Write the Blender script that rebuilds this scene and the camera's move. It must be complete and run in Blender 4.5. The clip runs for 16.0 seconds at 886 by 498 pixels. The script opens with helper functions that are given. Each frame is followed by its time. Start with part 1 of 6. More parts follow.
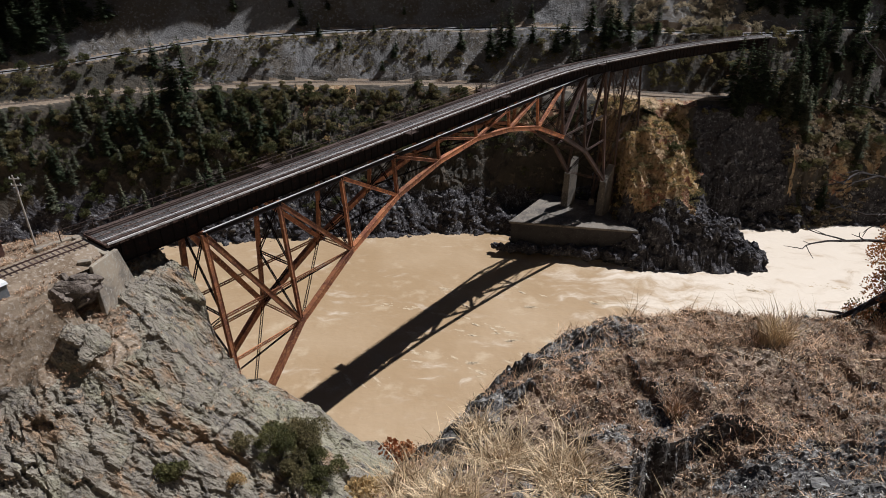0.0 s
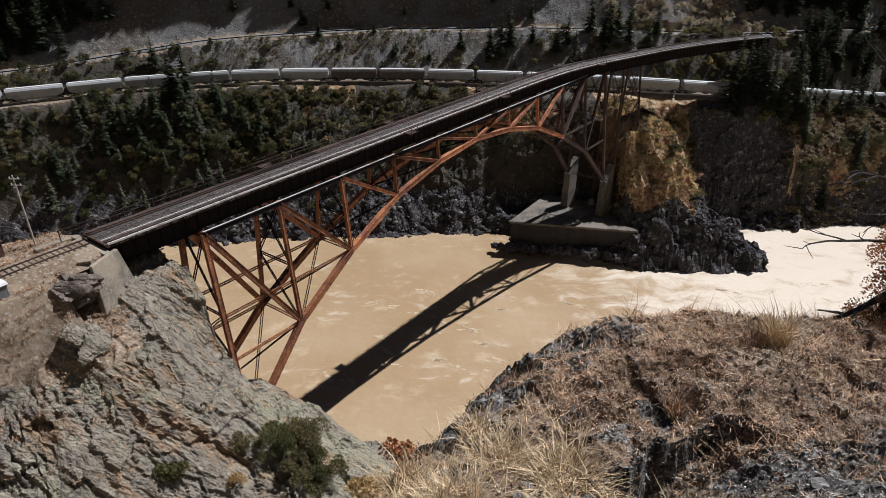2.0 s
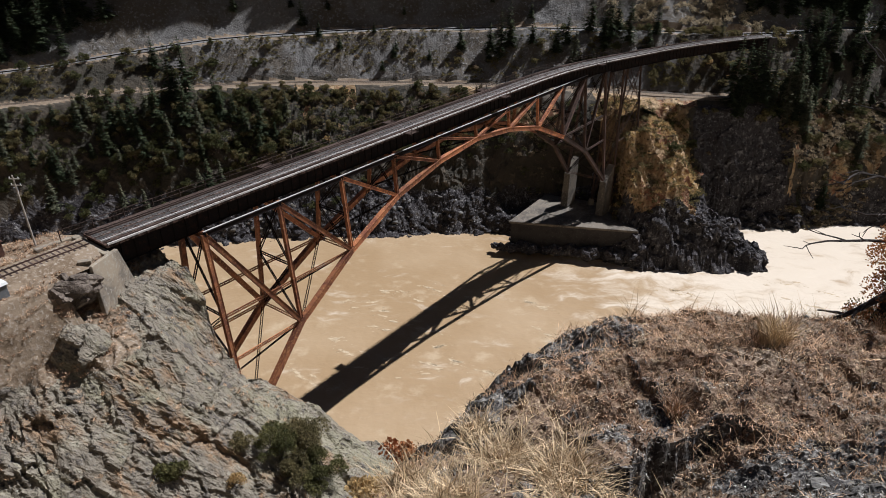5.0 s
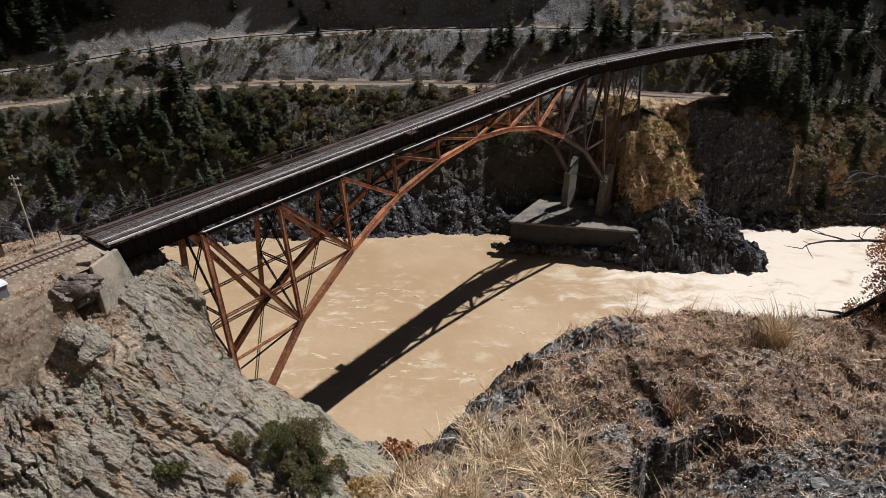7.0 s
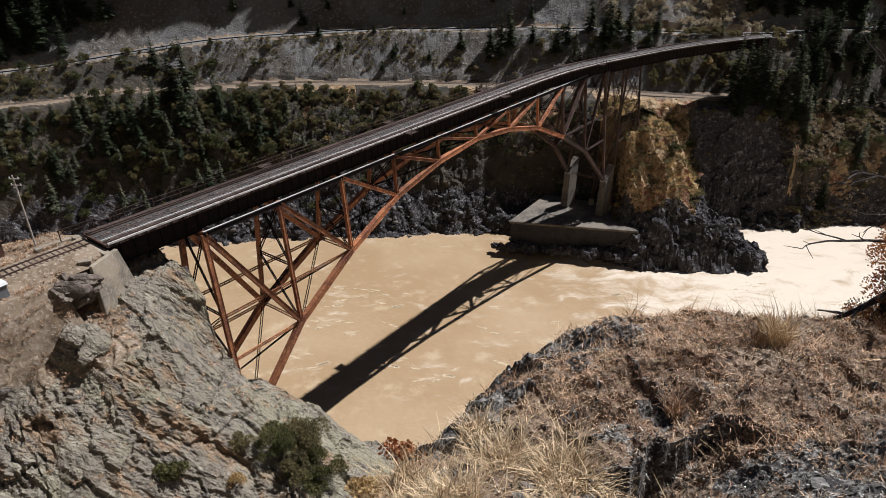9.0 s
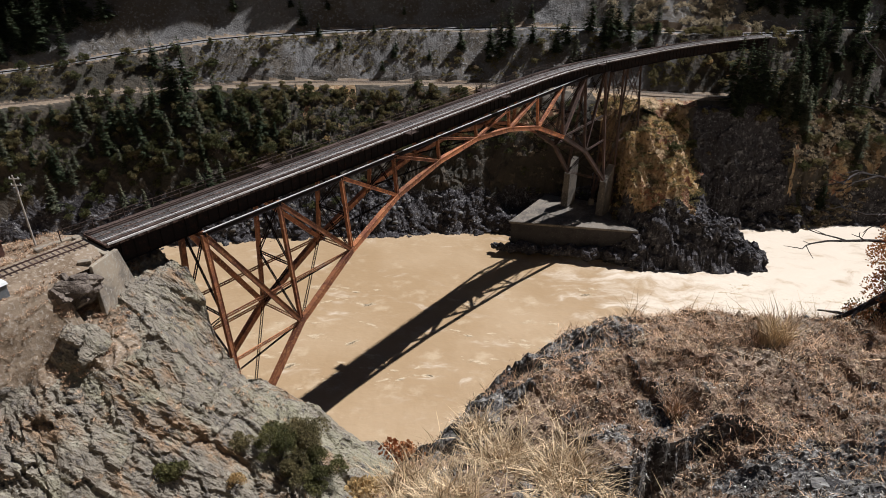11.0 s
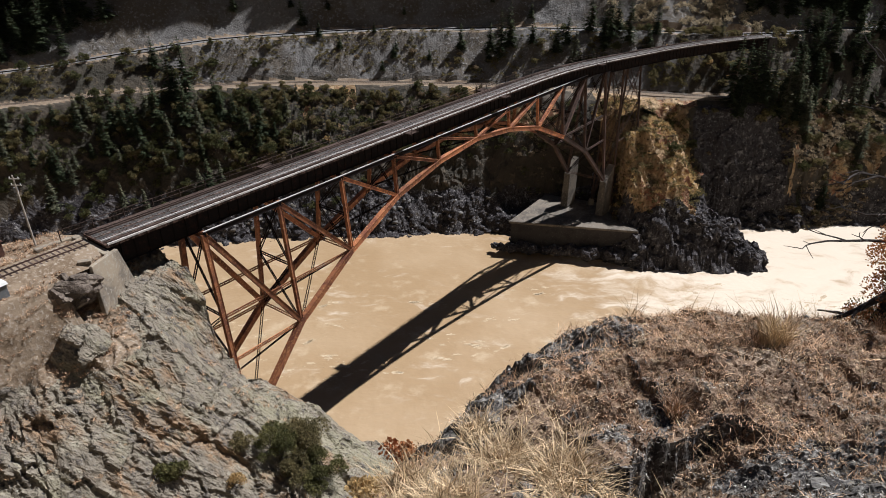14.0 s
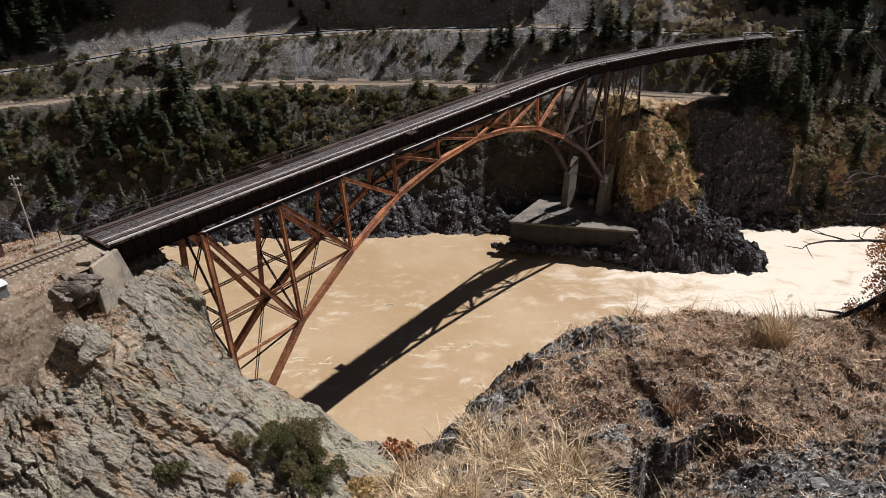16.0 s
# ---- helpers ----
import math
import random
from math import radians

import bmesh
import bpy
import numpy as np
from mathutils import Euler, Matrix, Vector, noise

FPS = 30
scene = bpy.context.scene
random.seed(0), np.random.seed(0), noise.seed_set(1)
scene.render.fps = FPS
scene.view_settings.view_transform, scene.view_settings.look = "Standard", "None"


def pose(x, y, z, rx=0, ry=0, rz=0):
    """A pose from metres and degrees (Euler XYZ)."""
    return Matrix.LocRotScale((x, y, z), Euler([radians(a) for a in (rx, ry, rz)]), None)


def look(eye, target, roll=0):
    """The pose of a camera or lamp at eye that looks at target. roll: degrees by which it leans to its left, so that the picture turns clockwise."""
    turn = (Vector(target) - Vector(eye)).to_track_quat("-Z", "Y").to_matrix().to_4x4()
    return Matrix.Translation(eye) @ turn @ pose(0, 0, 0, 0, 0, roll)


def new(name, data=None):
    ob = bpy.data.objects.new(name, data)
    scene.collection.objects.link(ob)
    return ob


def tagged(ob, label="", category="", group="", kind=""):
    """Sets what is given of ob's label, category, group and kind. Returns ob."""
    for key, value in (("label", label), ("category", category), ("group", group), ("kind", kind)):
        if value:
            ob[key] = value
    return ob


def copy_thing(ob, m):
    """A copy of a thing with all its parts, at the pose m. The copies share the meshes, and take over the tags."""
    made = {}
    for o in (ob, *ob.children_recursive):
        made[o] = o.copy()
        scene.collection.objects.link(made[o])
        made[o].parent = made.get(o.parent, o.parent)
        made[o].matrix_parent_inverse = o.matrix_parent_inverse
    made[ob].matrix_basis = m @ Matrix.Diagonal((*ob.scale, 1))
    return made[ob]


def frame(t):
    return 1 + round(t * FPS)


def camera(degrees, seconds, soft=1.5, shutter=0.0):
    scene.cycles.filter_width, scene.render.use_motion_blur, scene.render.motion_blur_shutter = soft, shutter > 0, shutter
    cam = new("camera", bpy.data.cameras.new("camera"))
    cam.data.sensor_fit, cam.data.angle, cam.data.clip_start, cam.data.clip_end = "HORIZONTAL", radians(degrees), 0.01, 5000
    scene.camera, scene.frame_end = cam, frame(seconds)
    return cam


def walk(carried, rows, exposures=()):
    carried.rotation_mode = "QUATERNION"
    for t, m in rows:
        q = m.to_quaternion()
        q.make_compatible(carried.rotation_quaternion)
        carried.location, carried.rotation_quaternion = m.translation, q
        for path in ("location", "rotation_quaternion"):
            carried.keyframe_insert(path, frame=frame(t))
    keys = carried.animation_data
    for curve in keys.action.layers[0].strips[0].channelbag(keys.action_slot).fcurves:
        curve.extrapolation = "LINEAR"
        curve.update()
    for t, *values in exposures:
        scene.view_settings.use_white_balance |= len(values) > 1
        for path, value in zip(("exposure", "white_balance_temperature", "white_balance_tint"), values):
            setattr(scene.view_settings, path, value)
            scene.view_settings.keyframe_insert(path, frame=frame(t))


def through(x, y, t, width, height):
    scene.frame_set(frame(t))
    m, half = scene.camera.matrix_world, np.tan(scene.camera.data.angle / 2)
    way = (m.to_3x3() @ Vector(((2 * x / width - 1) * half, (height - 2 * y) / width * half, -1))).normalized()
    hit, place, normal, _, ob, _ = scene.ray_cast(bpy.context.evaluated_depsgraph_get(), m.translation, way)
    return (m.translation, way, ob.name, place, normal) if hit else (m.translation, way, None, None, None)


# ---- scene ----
cam = camera(69.4, 16.0, soft=0.55)
EYE = pose(0, 0, 84, 62.44, 0, 0)
walk(cam, [(0.0, EYE), (16.0, EYE)], exposures=[(0.0, 0.44, 5350, 10), (8.0, 0.55, 5430, 10), (16.0, 0.64, 5500, 10)])

# ---- daylight ----
SUN_AZ, SUN_EL = radians(53.9), radians(55.5)
world = bpy.data.worlds.new("sky")
scene.world = world
world.use_nodes = True
_n = world.node_tree.nodes
_sky = _n.new("ShaderNodeTexSky")
_sky.sky_type, _sky.sun_disc = "NISHITA", False
_sky.sun_elevation, _sky.sun_rotation = SUN_EL, SUN_AZ
_sky.altitude, _sky.air_density, _sky.dust_density, _sky.ozone_density = 600, 0.8, 0.1, 6.0
_n["Background"].inputs["Strength"].default_value = 0.014
world.node_tree.links.new(_sky.outputs[0], _n["Background"].inputs["Color"])
SUN_WAY = Vector((math.sin(SUN_AZ) * math.cos(SUN_EL), math.cos(SUN_AZ) * math.cos(SUN_EL), math.sin(SUN_EL)))
_lamp = bpy.data.lights.new("sun", "SUN")
_lamp.energy, _lamp.angle, _lamp.color = 5.0, radians(0.5), (1.0, 0.912, 0.815)
sun = new("sun", _lamp)
sun.matrix_world = look(SUN_WAY * 500, (0, 0, 0))


# ---- materials ----
def mat(name, base, rough=0.85, metal=0.0, spots=(), bump=(), spec=0.3, obrand=0.0, island=0.0, space="Object", grain=None):
    """base: colour. spots: (scale, colour, low, high, detail) layers of noise mixed over it. bump: (scale, strength, distance)."""
    m = bpy.data.materials.new(name)
    m.use_nodes = True
    nt = m.node_tree
    nd, lk = nt.nodes, nt.links
    b = nd["Principled BSDF"]
    b.inputs["Roughness"].default_value, b.inputs["Metallic"].default_value = rough, metal
    b.inputs["Specular IOR Level"].default_value = spec
    tc = nd.new("ShaderNodeTexCoord")
    co = tc.outputs["Object"]
    if space == "World":
        co = nd.new("ShaderNodeNewGeometry").outputs["Position"]
    if grain:
        turn, size = nd.new("ShaderNodeMapping"), nd.new("ShaderNodeMapping")
        turn.inputs["Rotation"].default_value, size.inputs["Scale"].default_value = grain
        lk.new(co, turn.inputs["Vector"])
        lk.new(turn.outputs[0], size.inputs["Vector"])
        co = size.outputs[0]
    col = nd.new("ShaderNodeRGB")
    col.outputs[0].default_value = (*base, 1)
    out = col.outputs[0]
    for sc, c, lo, hi, det in spots:
        t = nd.new("ShaderNodeTexNoise")
        t.inputs["Scale"].default_value, t.inputs["Detail"].default_value, t.inputs["Roughness"].default_value = sc, det, 0.65
        lk.new(co, t.inputs["Vector"])
        r = nd.new("ShaderNodeMapRange")
        r.interpolation_type = "SMOOTHSTEP"
        r.inputs[1].default_value, r.inputs[2].default_value = lo, hi
        lk.new(t.outputs["Fac"], r.inputs[0])
        mx = nd.new("ShaderNodeMix")
        mx.data_type = "RGBA"
        lk.new(r.outputs[0], mx.inputs[0])
        lk.new(out, mx.inputs[6])
        mx.inputs[7].default_value = (*c, 1)
        out = mx.outputs[2]
    if obrand or island:
        src = nd.new("ShaderNodeObjectInfo").outputs["Random"] if obrand else nd.new("ShaderNodeNewGeometry").outputs["Random Per Island"]
        k = obrand or island
        r = nd.new("ShaderNodeMapRange")
        r.inputs[3].default_value, r.inputs[4].default_value = 1 - k, 1 + k
        lk.new(src, r.inputs[0])
        hs = nd.new("ShaderNodeHueSaturation")
        lk.new(r.outputs[0], hs.inputs["Value"])
        lk.new(out, hs.inputs["Color"])
        out = hs.outputs[0]
    lk.new(out, b.inputs["Base Color"])
    nrm = None
    for sc, st, di in bump:
        t = nd.new("ShaderNodeTexNoise")
        t.inputs["Scale"].default_value, t.inputs["Detail"].default_value = sc, 5
        lk.new(co, t.inputs["Vector"])
        bp = nd.new("ShaderNodeBump")
        bp.inputs["Strength"].default_value, bp.inputs["Distance"].default_value = st, di
        lk.new(t.outputs["Fac"], bp.inputs["Height"])
        if nrm:
            lk.new(nrm, bp.inputs["Normal"])
        nrm = bp.outputs[0]
    if nrm:
        lk.new(nrm, b.inputs["Normal"])
    return m


RUST = mat("rusted_steel", (0.29, 0.112, 0.046), 0.75, 0.0, [(0.5, (0.14, 0.05, 0.027), 0.42, 0.62, 5), (3, (0.5, 0.26, 0.105), 0.52, 0.72, 3), (1.1, (0.07, 0.03, 0.02), 0.6, 0.7, 6)], [(9, 0.3, 0.02)], obrand=0.35, space="World")
# darker copy of the rust, with shade put into the colour
RUST_DARK_SHADED = mat("dark_shaded_rusted_steel", (0.075, 0.045, 0.034), 0.8, 0.0, [(0.5, (0.04, 0.026, 0.02), 0.42, 0.62, 5), (3, (0.14, 0.08, 0.05), 0.55, 0.75, 3)], [(9, 0.3, 0.02)], obrand=0.25, space="World")
# near-black: the shade on girder sides and inner bracing is put into the colour
STEEL_DARK_SHADED = mat("dark_weathered_shaded_steel", (0.012, 0.0095, 0.009), 0.85, 0.0, [(1.2, (0.026, 0.014, 0.011), 0.5, 0.7, 4)], [(8, 0.3, 0.02)], spec=0.04, space="World")
RAIL = mat("rail_steel", (0.5, 0.48, 0.46), 0.42, 0.9, [(3, (0.2, 0.13, 0.1), 0.55, 0.65, 2)], space="World")
TIE_WOOD = mat("dark_tie_timber", (0.06, 0.038, 0.029), 0.9, 0.0, [(2.5, (0.03, 0.02, 0.016), 0.45, 0.65, 4), (12, (0.12, 0.085, 0.066), 0.55, 0.7, 2)], [(14, 0.4, 0.02)], spec=0.04, obrand=0.55, space="World")
WOOD = mat("grey_bridge_timber", (0.06, 0.042, 0.034), 0.9, 0.0, [(2.5, (0.03, 0.021, 0.018), 0.45, 0.65, 4), (12, (0.15, 0.115, 0.095), 0.58, 0.72, 2)], [(14, 0.4, 0.02)], spec=0.04, island=0.5, space="World")
# weathered timber, with the bright sunlit edge put into its pale colour
SUNLIT_EDGE = mat("sunlit_weathered_timber", (0.46, 0.43, 0.4), 0.7, 0.0, [(0.5, (0.3, 0.27, 0.24), 0.5, 0.66, 3), (1.5, (0.1, 0.085, 0.075), 0.58, 0.7, 3)], [(12, 0.3, 0.01)], space="World")
CONCRETE = mat("weathered_concrete", (0.27, 0.22, 0.155), 0.9, 0.0, [(0.35, (0.15, 0.125, 0.098), 0.42, 0.64, 6), (2.5, (0.31, 0.28, 0.225), 0.5, 0.7, 4)], [(4, 0.3, 0.05)], space="World")
# stained concrete, blackened further to paint the shade on the pier's front
SHADED_CONCRETE = mat("stained_shaded_concrete", (0.045, 0.04, 0.037), 0.85, 0.0, [(0.3, (0.03, 0.027, 0.026), 0.45, 0.65, 6), (2.5, (0.08, 0.072, 0.062), 0.55, 0.72, 4)], [(3, 0.5, 0.1)], spec=0.15, space="World")
PIER_CONCRETE = mat("stained_pier_concrete", (0.15, 0.125, 0.095), 0.9, 0.0, [(0.2, (0.075, 0.064, 0.052), 0.42, 0.62, 6), (2.5, (0.24, 0.21, 0.17), 0.54, 0.7, 4)], [(3, 0.4, 0.08)], space="World")


# ---- land ----
def lattice(ix, iy, seed):
    h = (ix.astype(np.int64) * 374761393 + iy.astype(np.int64) * 668265263 + seed * 144269) & 0x7FFFFFFF
    h = ((h ^ (h >> 13)) * 1274126177) & 0x7FFFFFFF
    return ((h ^ (h >> 16)) & 0xFFFF) / 65535.0


def vnoise(x, y, seed=0):
    """Gradient noise, about -0.6 to 0.6."""
    ix, iy = np.floor(x), np.floor(y)
    fx, fy = x - ix, y - iy
    ux, uy = fx * fx * fx * (fx * (fx * 6 - 15) + 10), fy * fy * fy * (fy * (fy * 6 - 15) + 10)

    def corner(dx, dy):
        g = lattice(ix + dx, iy + dy, seed) * 6.2832
        return np.cos(g) * (fx - dx) + np.sin(g) * (fy - dy)

    a, b, c, d = corner(0, 0), corner(1, 0), corner(0, 1), corner(1, 1)
    return 0.9 * ((a + (b - a) * ux) * (1 - uy) + (c + (d - c) * ux) * uy)


def fbm(x, y, octaves=4, seed=0, ridged=False, gain=0.5):
    s, amp = 0.0, 1.0
    for k in range(octaves):
        v = vnoise(x, y, seed + 17 * k)
        s = s + amp * ((0.5 - 2 * np.abs(v)) if ridged else v)
        x, y, amp = 1.97 * (x * 0.8 - y * 0.6) + 3.1, 1.97 * (x * 0.6 + y * 0.8) + 7.7, amp * gain
    return s


def facets(x, y, seed, jut=1.0, tilt=1.0):
    """Broken rock: cells a metre across, each a tilted plane at its own height."""
    ix, iy = np.floor(x), np.floor(y)
    best, out = np.full(np.shape(x), 9.0), np.zeros(np.shape(x))
    for i in (-1, 0, 1):
        for j in (-1, 0, 1):
            cx, cy = ix + i, iy + j
            px, py = cx + lattice(cx, cy, seed), cy + lattice(cx, cy, seed + 5)
            d = (x - px) ** 2 + (y - py) ** 2
            g = lattice(cx, cy, seed + 9) * 6.2832
            v = jut * (lattice(cx, cy, seed + 13) - 0.5) + tilt * (np.cos(g) * (x - px) + np.sin(g) * (y - py))
            out, best = np.where(d < best, v, out), np.minimum(d, best)
    return out


def hash3(ix, iy, iz, seed):
    h = (ix.astype(np.int64) * 374761393 + iy.astype(np.int64) * 668265263 + iz.astype(np.int64) * 2147483629 + seed * 144269) & 0x7FFFFFFF
    h = ((h ^ (h >> 13)) * 1274126177) & 0x7FFFFFFF
    return ((h ^ (h >> 16)) & 0xFFFF) / 65535.0


STRATA = Vector((0.71, 0.15, 0.68)).normalized()
_s1 = STRATA.cross(Vector((0, 1, 0))).normalized()
_s2 = STRATA.cross(_s1)


def broken(p, size, flat, seed, jut=1.0, tilt=0.8, long=1.0):
    """Broken rock in space: slabs lying in the strata, each a tilted plane with its own step. p: n x 3."""
    q = np.stack([p @ np.array(STRATA) / (size * flat), p @ np.array(_s1) / (size * long), p @ np.array(_s2) / size], 1)
    c = np.floor(q)
    best, out = np.full(len(p), 9.0), np.zeros(len(p))
    for i in (-1, 0, 1):
        for j in (-1, 0, 1):
            for k in (-1, 0, 1):
                a, b, d = c[:, 0] + i, c[:, 1] + j, c[:, 2] + k
                o = q - np.stack([a + hash3(a, b, d, seed), b + hash3(a, b, d, seed + 3), d + hash3(a, b, d, seed + 7)], 1)
                r = (o * o).sum(1)
                g, e = hash3(a, b, d, seed + 11) * 6.2832, hash3(a, b, d, seed + 17) * 2 - 1
                v = jut * (hash3(a, b, d, seed + 13) - 0.5) + tilt * (np.cos(g) * o[:, 1] + np.sin(g) * o[:, 2] + e * o[:, 0])
                out, best = np.where(r < best, v, out), np.minimum(r, best)
    return out * size


class Spline2:
    """A smooth surface through a few heights."""

    def __init__(self, pts, smooth=0.0):
        self.p = np.array(pts, float)
        n = len(self.p)
        k = self.kernel(self.p[:, 0], self.p[:, 1]) + smooth * np.eye(n)
        q = np.c_[np.ones(n), self.p[:, :2]]
        a = np.block([[k, q], [q.T, np.zeros((3, 3))]])
        self.w = np.linalg.solve(a, np.r_[self.p[:, 2], 0, 0, 0])

    def kernel(self, x, y):
        d2 = (np.ravel(x)[:, None] - self.p[:, 0]) ** 2 + (np.ravel(y)[:, None] - self.p[:, 1]) ** 2
        return 0.5 * d2 * np.log(d2 + 1e-9)

    def __call__(self, x, y):
        k = self.kernel(x, y)
        v = k @ self.w[:-3] + self.w[-3] + np.ravel(x) * self.w[-2] + np.ravel(y) * self.w[-1]
        return v.reshape(np.shape(x))


RAIL_BENCH = [(-49, 62, 48.6), (-62, 63, 48.8), (-76, 58, 49), (-42, 65, 48.6), (-37.5, 68, 47.5), (-54, 69, 48.5)]
SPUR = [(-49, 59, 46.5), (-49, 55, 42), (-52, 48, 40.5), (-44, 46, 37.5), (-39, 52, 40), (-33, 45, 32), (-31, 58, 39), (-29, 48, 29), (-20, 58, 26), (-12.6, 55, 22), (-5, 72, 10), (-13, 76, 9.5),
        (-22, 70, 25), (-28, 69, 31), (-33, 70.5, 43.6), (-37, 60, 45), (-31, 72.5, 42), (-35, 75, 45), (-39, 78, 44)]
RIVERSIDE = [(-30, 80, 4), (-40, 86, 2), (-50, 83, 8), (-62, 90, -4), (-20, 84, -4), (-5, 84, -5), (-80, 85, 0), (-66, 76, 30), (-54, 74, 36), (-40, 90, -6)]
GULLY = [(-10, 40, 15), (-22, 22, 42), (-32, 30, 33), (-45, 33, 36), (-75, 25, 55), (0, 60, 10), (0, 76, 3)]
HILL = [(0, -6, 84), (-8, 3, 73), (-12, 10, 61), (-16, 16, 50), (3, 17, 60), (0, 22, 50), (5, 30, 40), (0, 45, 24), (12, 85, -4), (30, 30, 44), (40, 60, 10), (45, 78, -5),
        (20, 0, 82), (40, 10, 72), (60, 40, 38), (80, 60, 5), (-60, 0, 78), (100, 62, -4), (60, -40, 95), (-60, -60, 100)]
near_land = Spline2(RAIL_BENCH + SPUR + RIVERSIDE + GULLY + HILL)

WATER_Z = -8.0
SHORE = ((-3000, 130), (-280, 140), (-200, 150), (-125, 172), (-69, 181), (-26, 186), (16, 188), (26, 182), (37, 177), (54, 171), (64, 176), (80, 187), (100, 192), (135, 195), (175, 188), (280, 165), (3000, 150))
BROW = ((-3000, 164), (-233, 166), (-137, 192), (-110, 210), (-76, 222), (-33, 226), (13, 221), (34, 210), (60, 207), (90, 206), (105, 208), (120, 212), (146, 222), (197, 223), (261, 216), (427, 196), (3000, 180))
TRACK = ((-3400, 178, 31), (-400, 178, 31), (-233, 180, 31), (-180, 184, 31), (-137, 198, 31), (-110, 215, 31), (-76, 227, 31), (-33, 231, 31), (13, 227, 31), (53, 219, 31), (87, 213, 30.3), (119, 217, 27.3), (161, 230, 22), (197.5, 230.6, 21), (261, 224, 21), (427, 203, 21), (3600, 190, 21))
ROAD = ((-3000, 228, 33), (-320, 212, 35), (-191, 202, 36), (-139, 214, 38.3), (-90, 244.5, 43), (-35, 254, 45.3), (24, 251, 46.4), (70, 241, 47.2), (105, 233, 46.5), (130, 243, 46.5), (175, 257, 46), (320, 262, 46), (3000, 262, 50))


def smooth_line(rows, step=2.0, wide=9):
    a = np.array(rows, float)
    x = np.arange(-900, 900 + step, step)
    kern = np.hanning(wide * 2 + 3)[1:-1]
    kern /= kern.sum()
    out = []
    for c in range(1, a.shape[1]):
        v = np.pad(np.interp(x, a[:, 0], a[:, c]), wide, mode="edge")
        out.append(np.convolve(v, kern, "valid"))
    return x, out


_x, (_ty, _tz) = smooth_line(TRACK, 2.0, 14)
_x, (_ry, _rz) = smooth_line(ROAD, 2.0, 12)
_sx, (_sy,) = smooth_line(SHORE, 1.0, 3)
_sx, (_by,) = smooth_line(BROW, 1.0, 5)


def track_y(x):
    return np.interp(x, _x, _ty)


CREST = ((57, 205, 30.5), (61, 194, 29), (65, 184, 17), (72, 177, 6.5), (80, 173, 1.5), (89.5, 169.5, -4.5))


def headland(x, y):
    """A rocky spur that runs from the railway bench down to the rapids."""
    best = np.full(np.shape(x), -40.0)
    wob = 2.4 * fbm(x / 8, y / 8, 3, 77, True, 0.5) + 1.2 * facets(x / 6 + 0.3 * vnoise(x / 2, y / 2, 3), y / 6, 79)
    for (x0, y0, z0), (x1, y1, z1) in zip(CREST[:-1], CREST[1:]):
        dx, dy = x1 - x0, y1 - y0
        t = np.clip(((x - x0) * dx + (y - y0) * dy) / (dx * dx + dy * dy), 0, 1)
        d = np.hypot(x - x0 - dx * t, y - y0 - dy * t)
        best = np.maximum(best, z0 + (z1 - z0) * t - 0.9 * np.maximum(d - 4.5, 0) - 0.02 * d * d)
    ribs = 3.2 * fbm(x / 8 + 0.4 * y / 8, y / 20, 3, 88, True, 0.6) * np.clip((27 - best) / 5, 0, 1) * np.clip((best - 7) / 5, 0, 1)
    return best + np.where(best > -12, wob + ribs, 0) * np.clip((29 - best) / 6, 0.1, 1)


def track_z(x):
    return np.interp(x, _x, _tz)


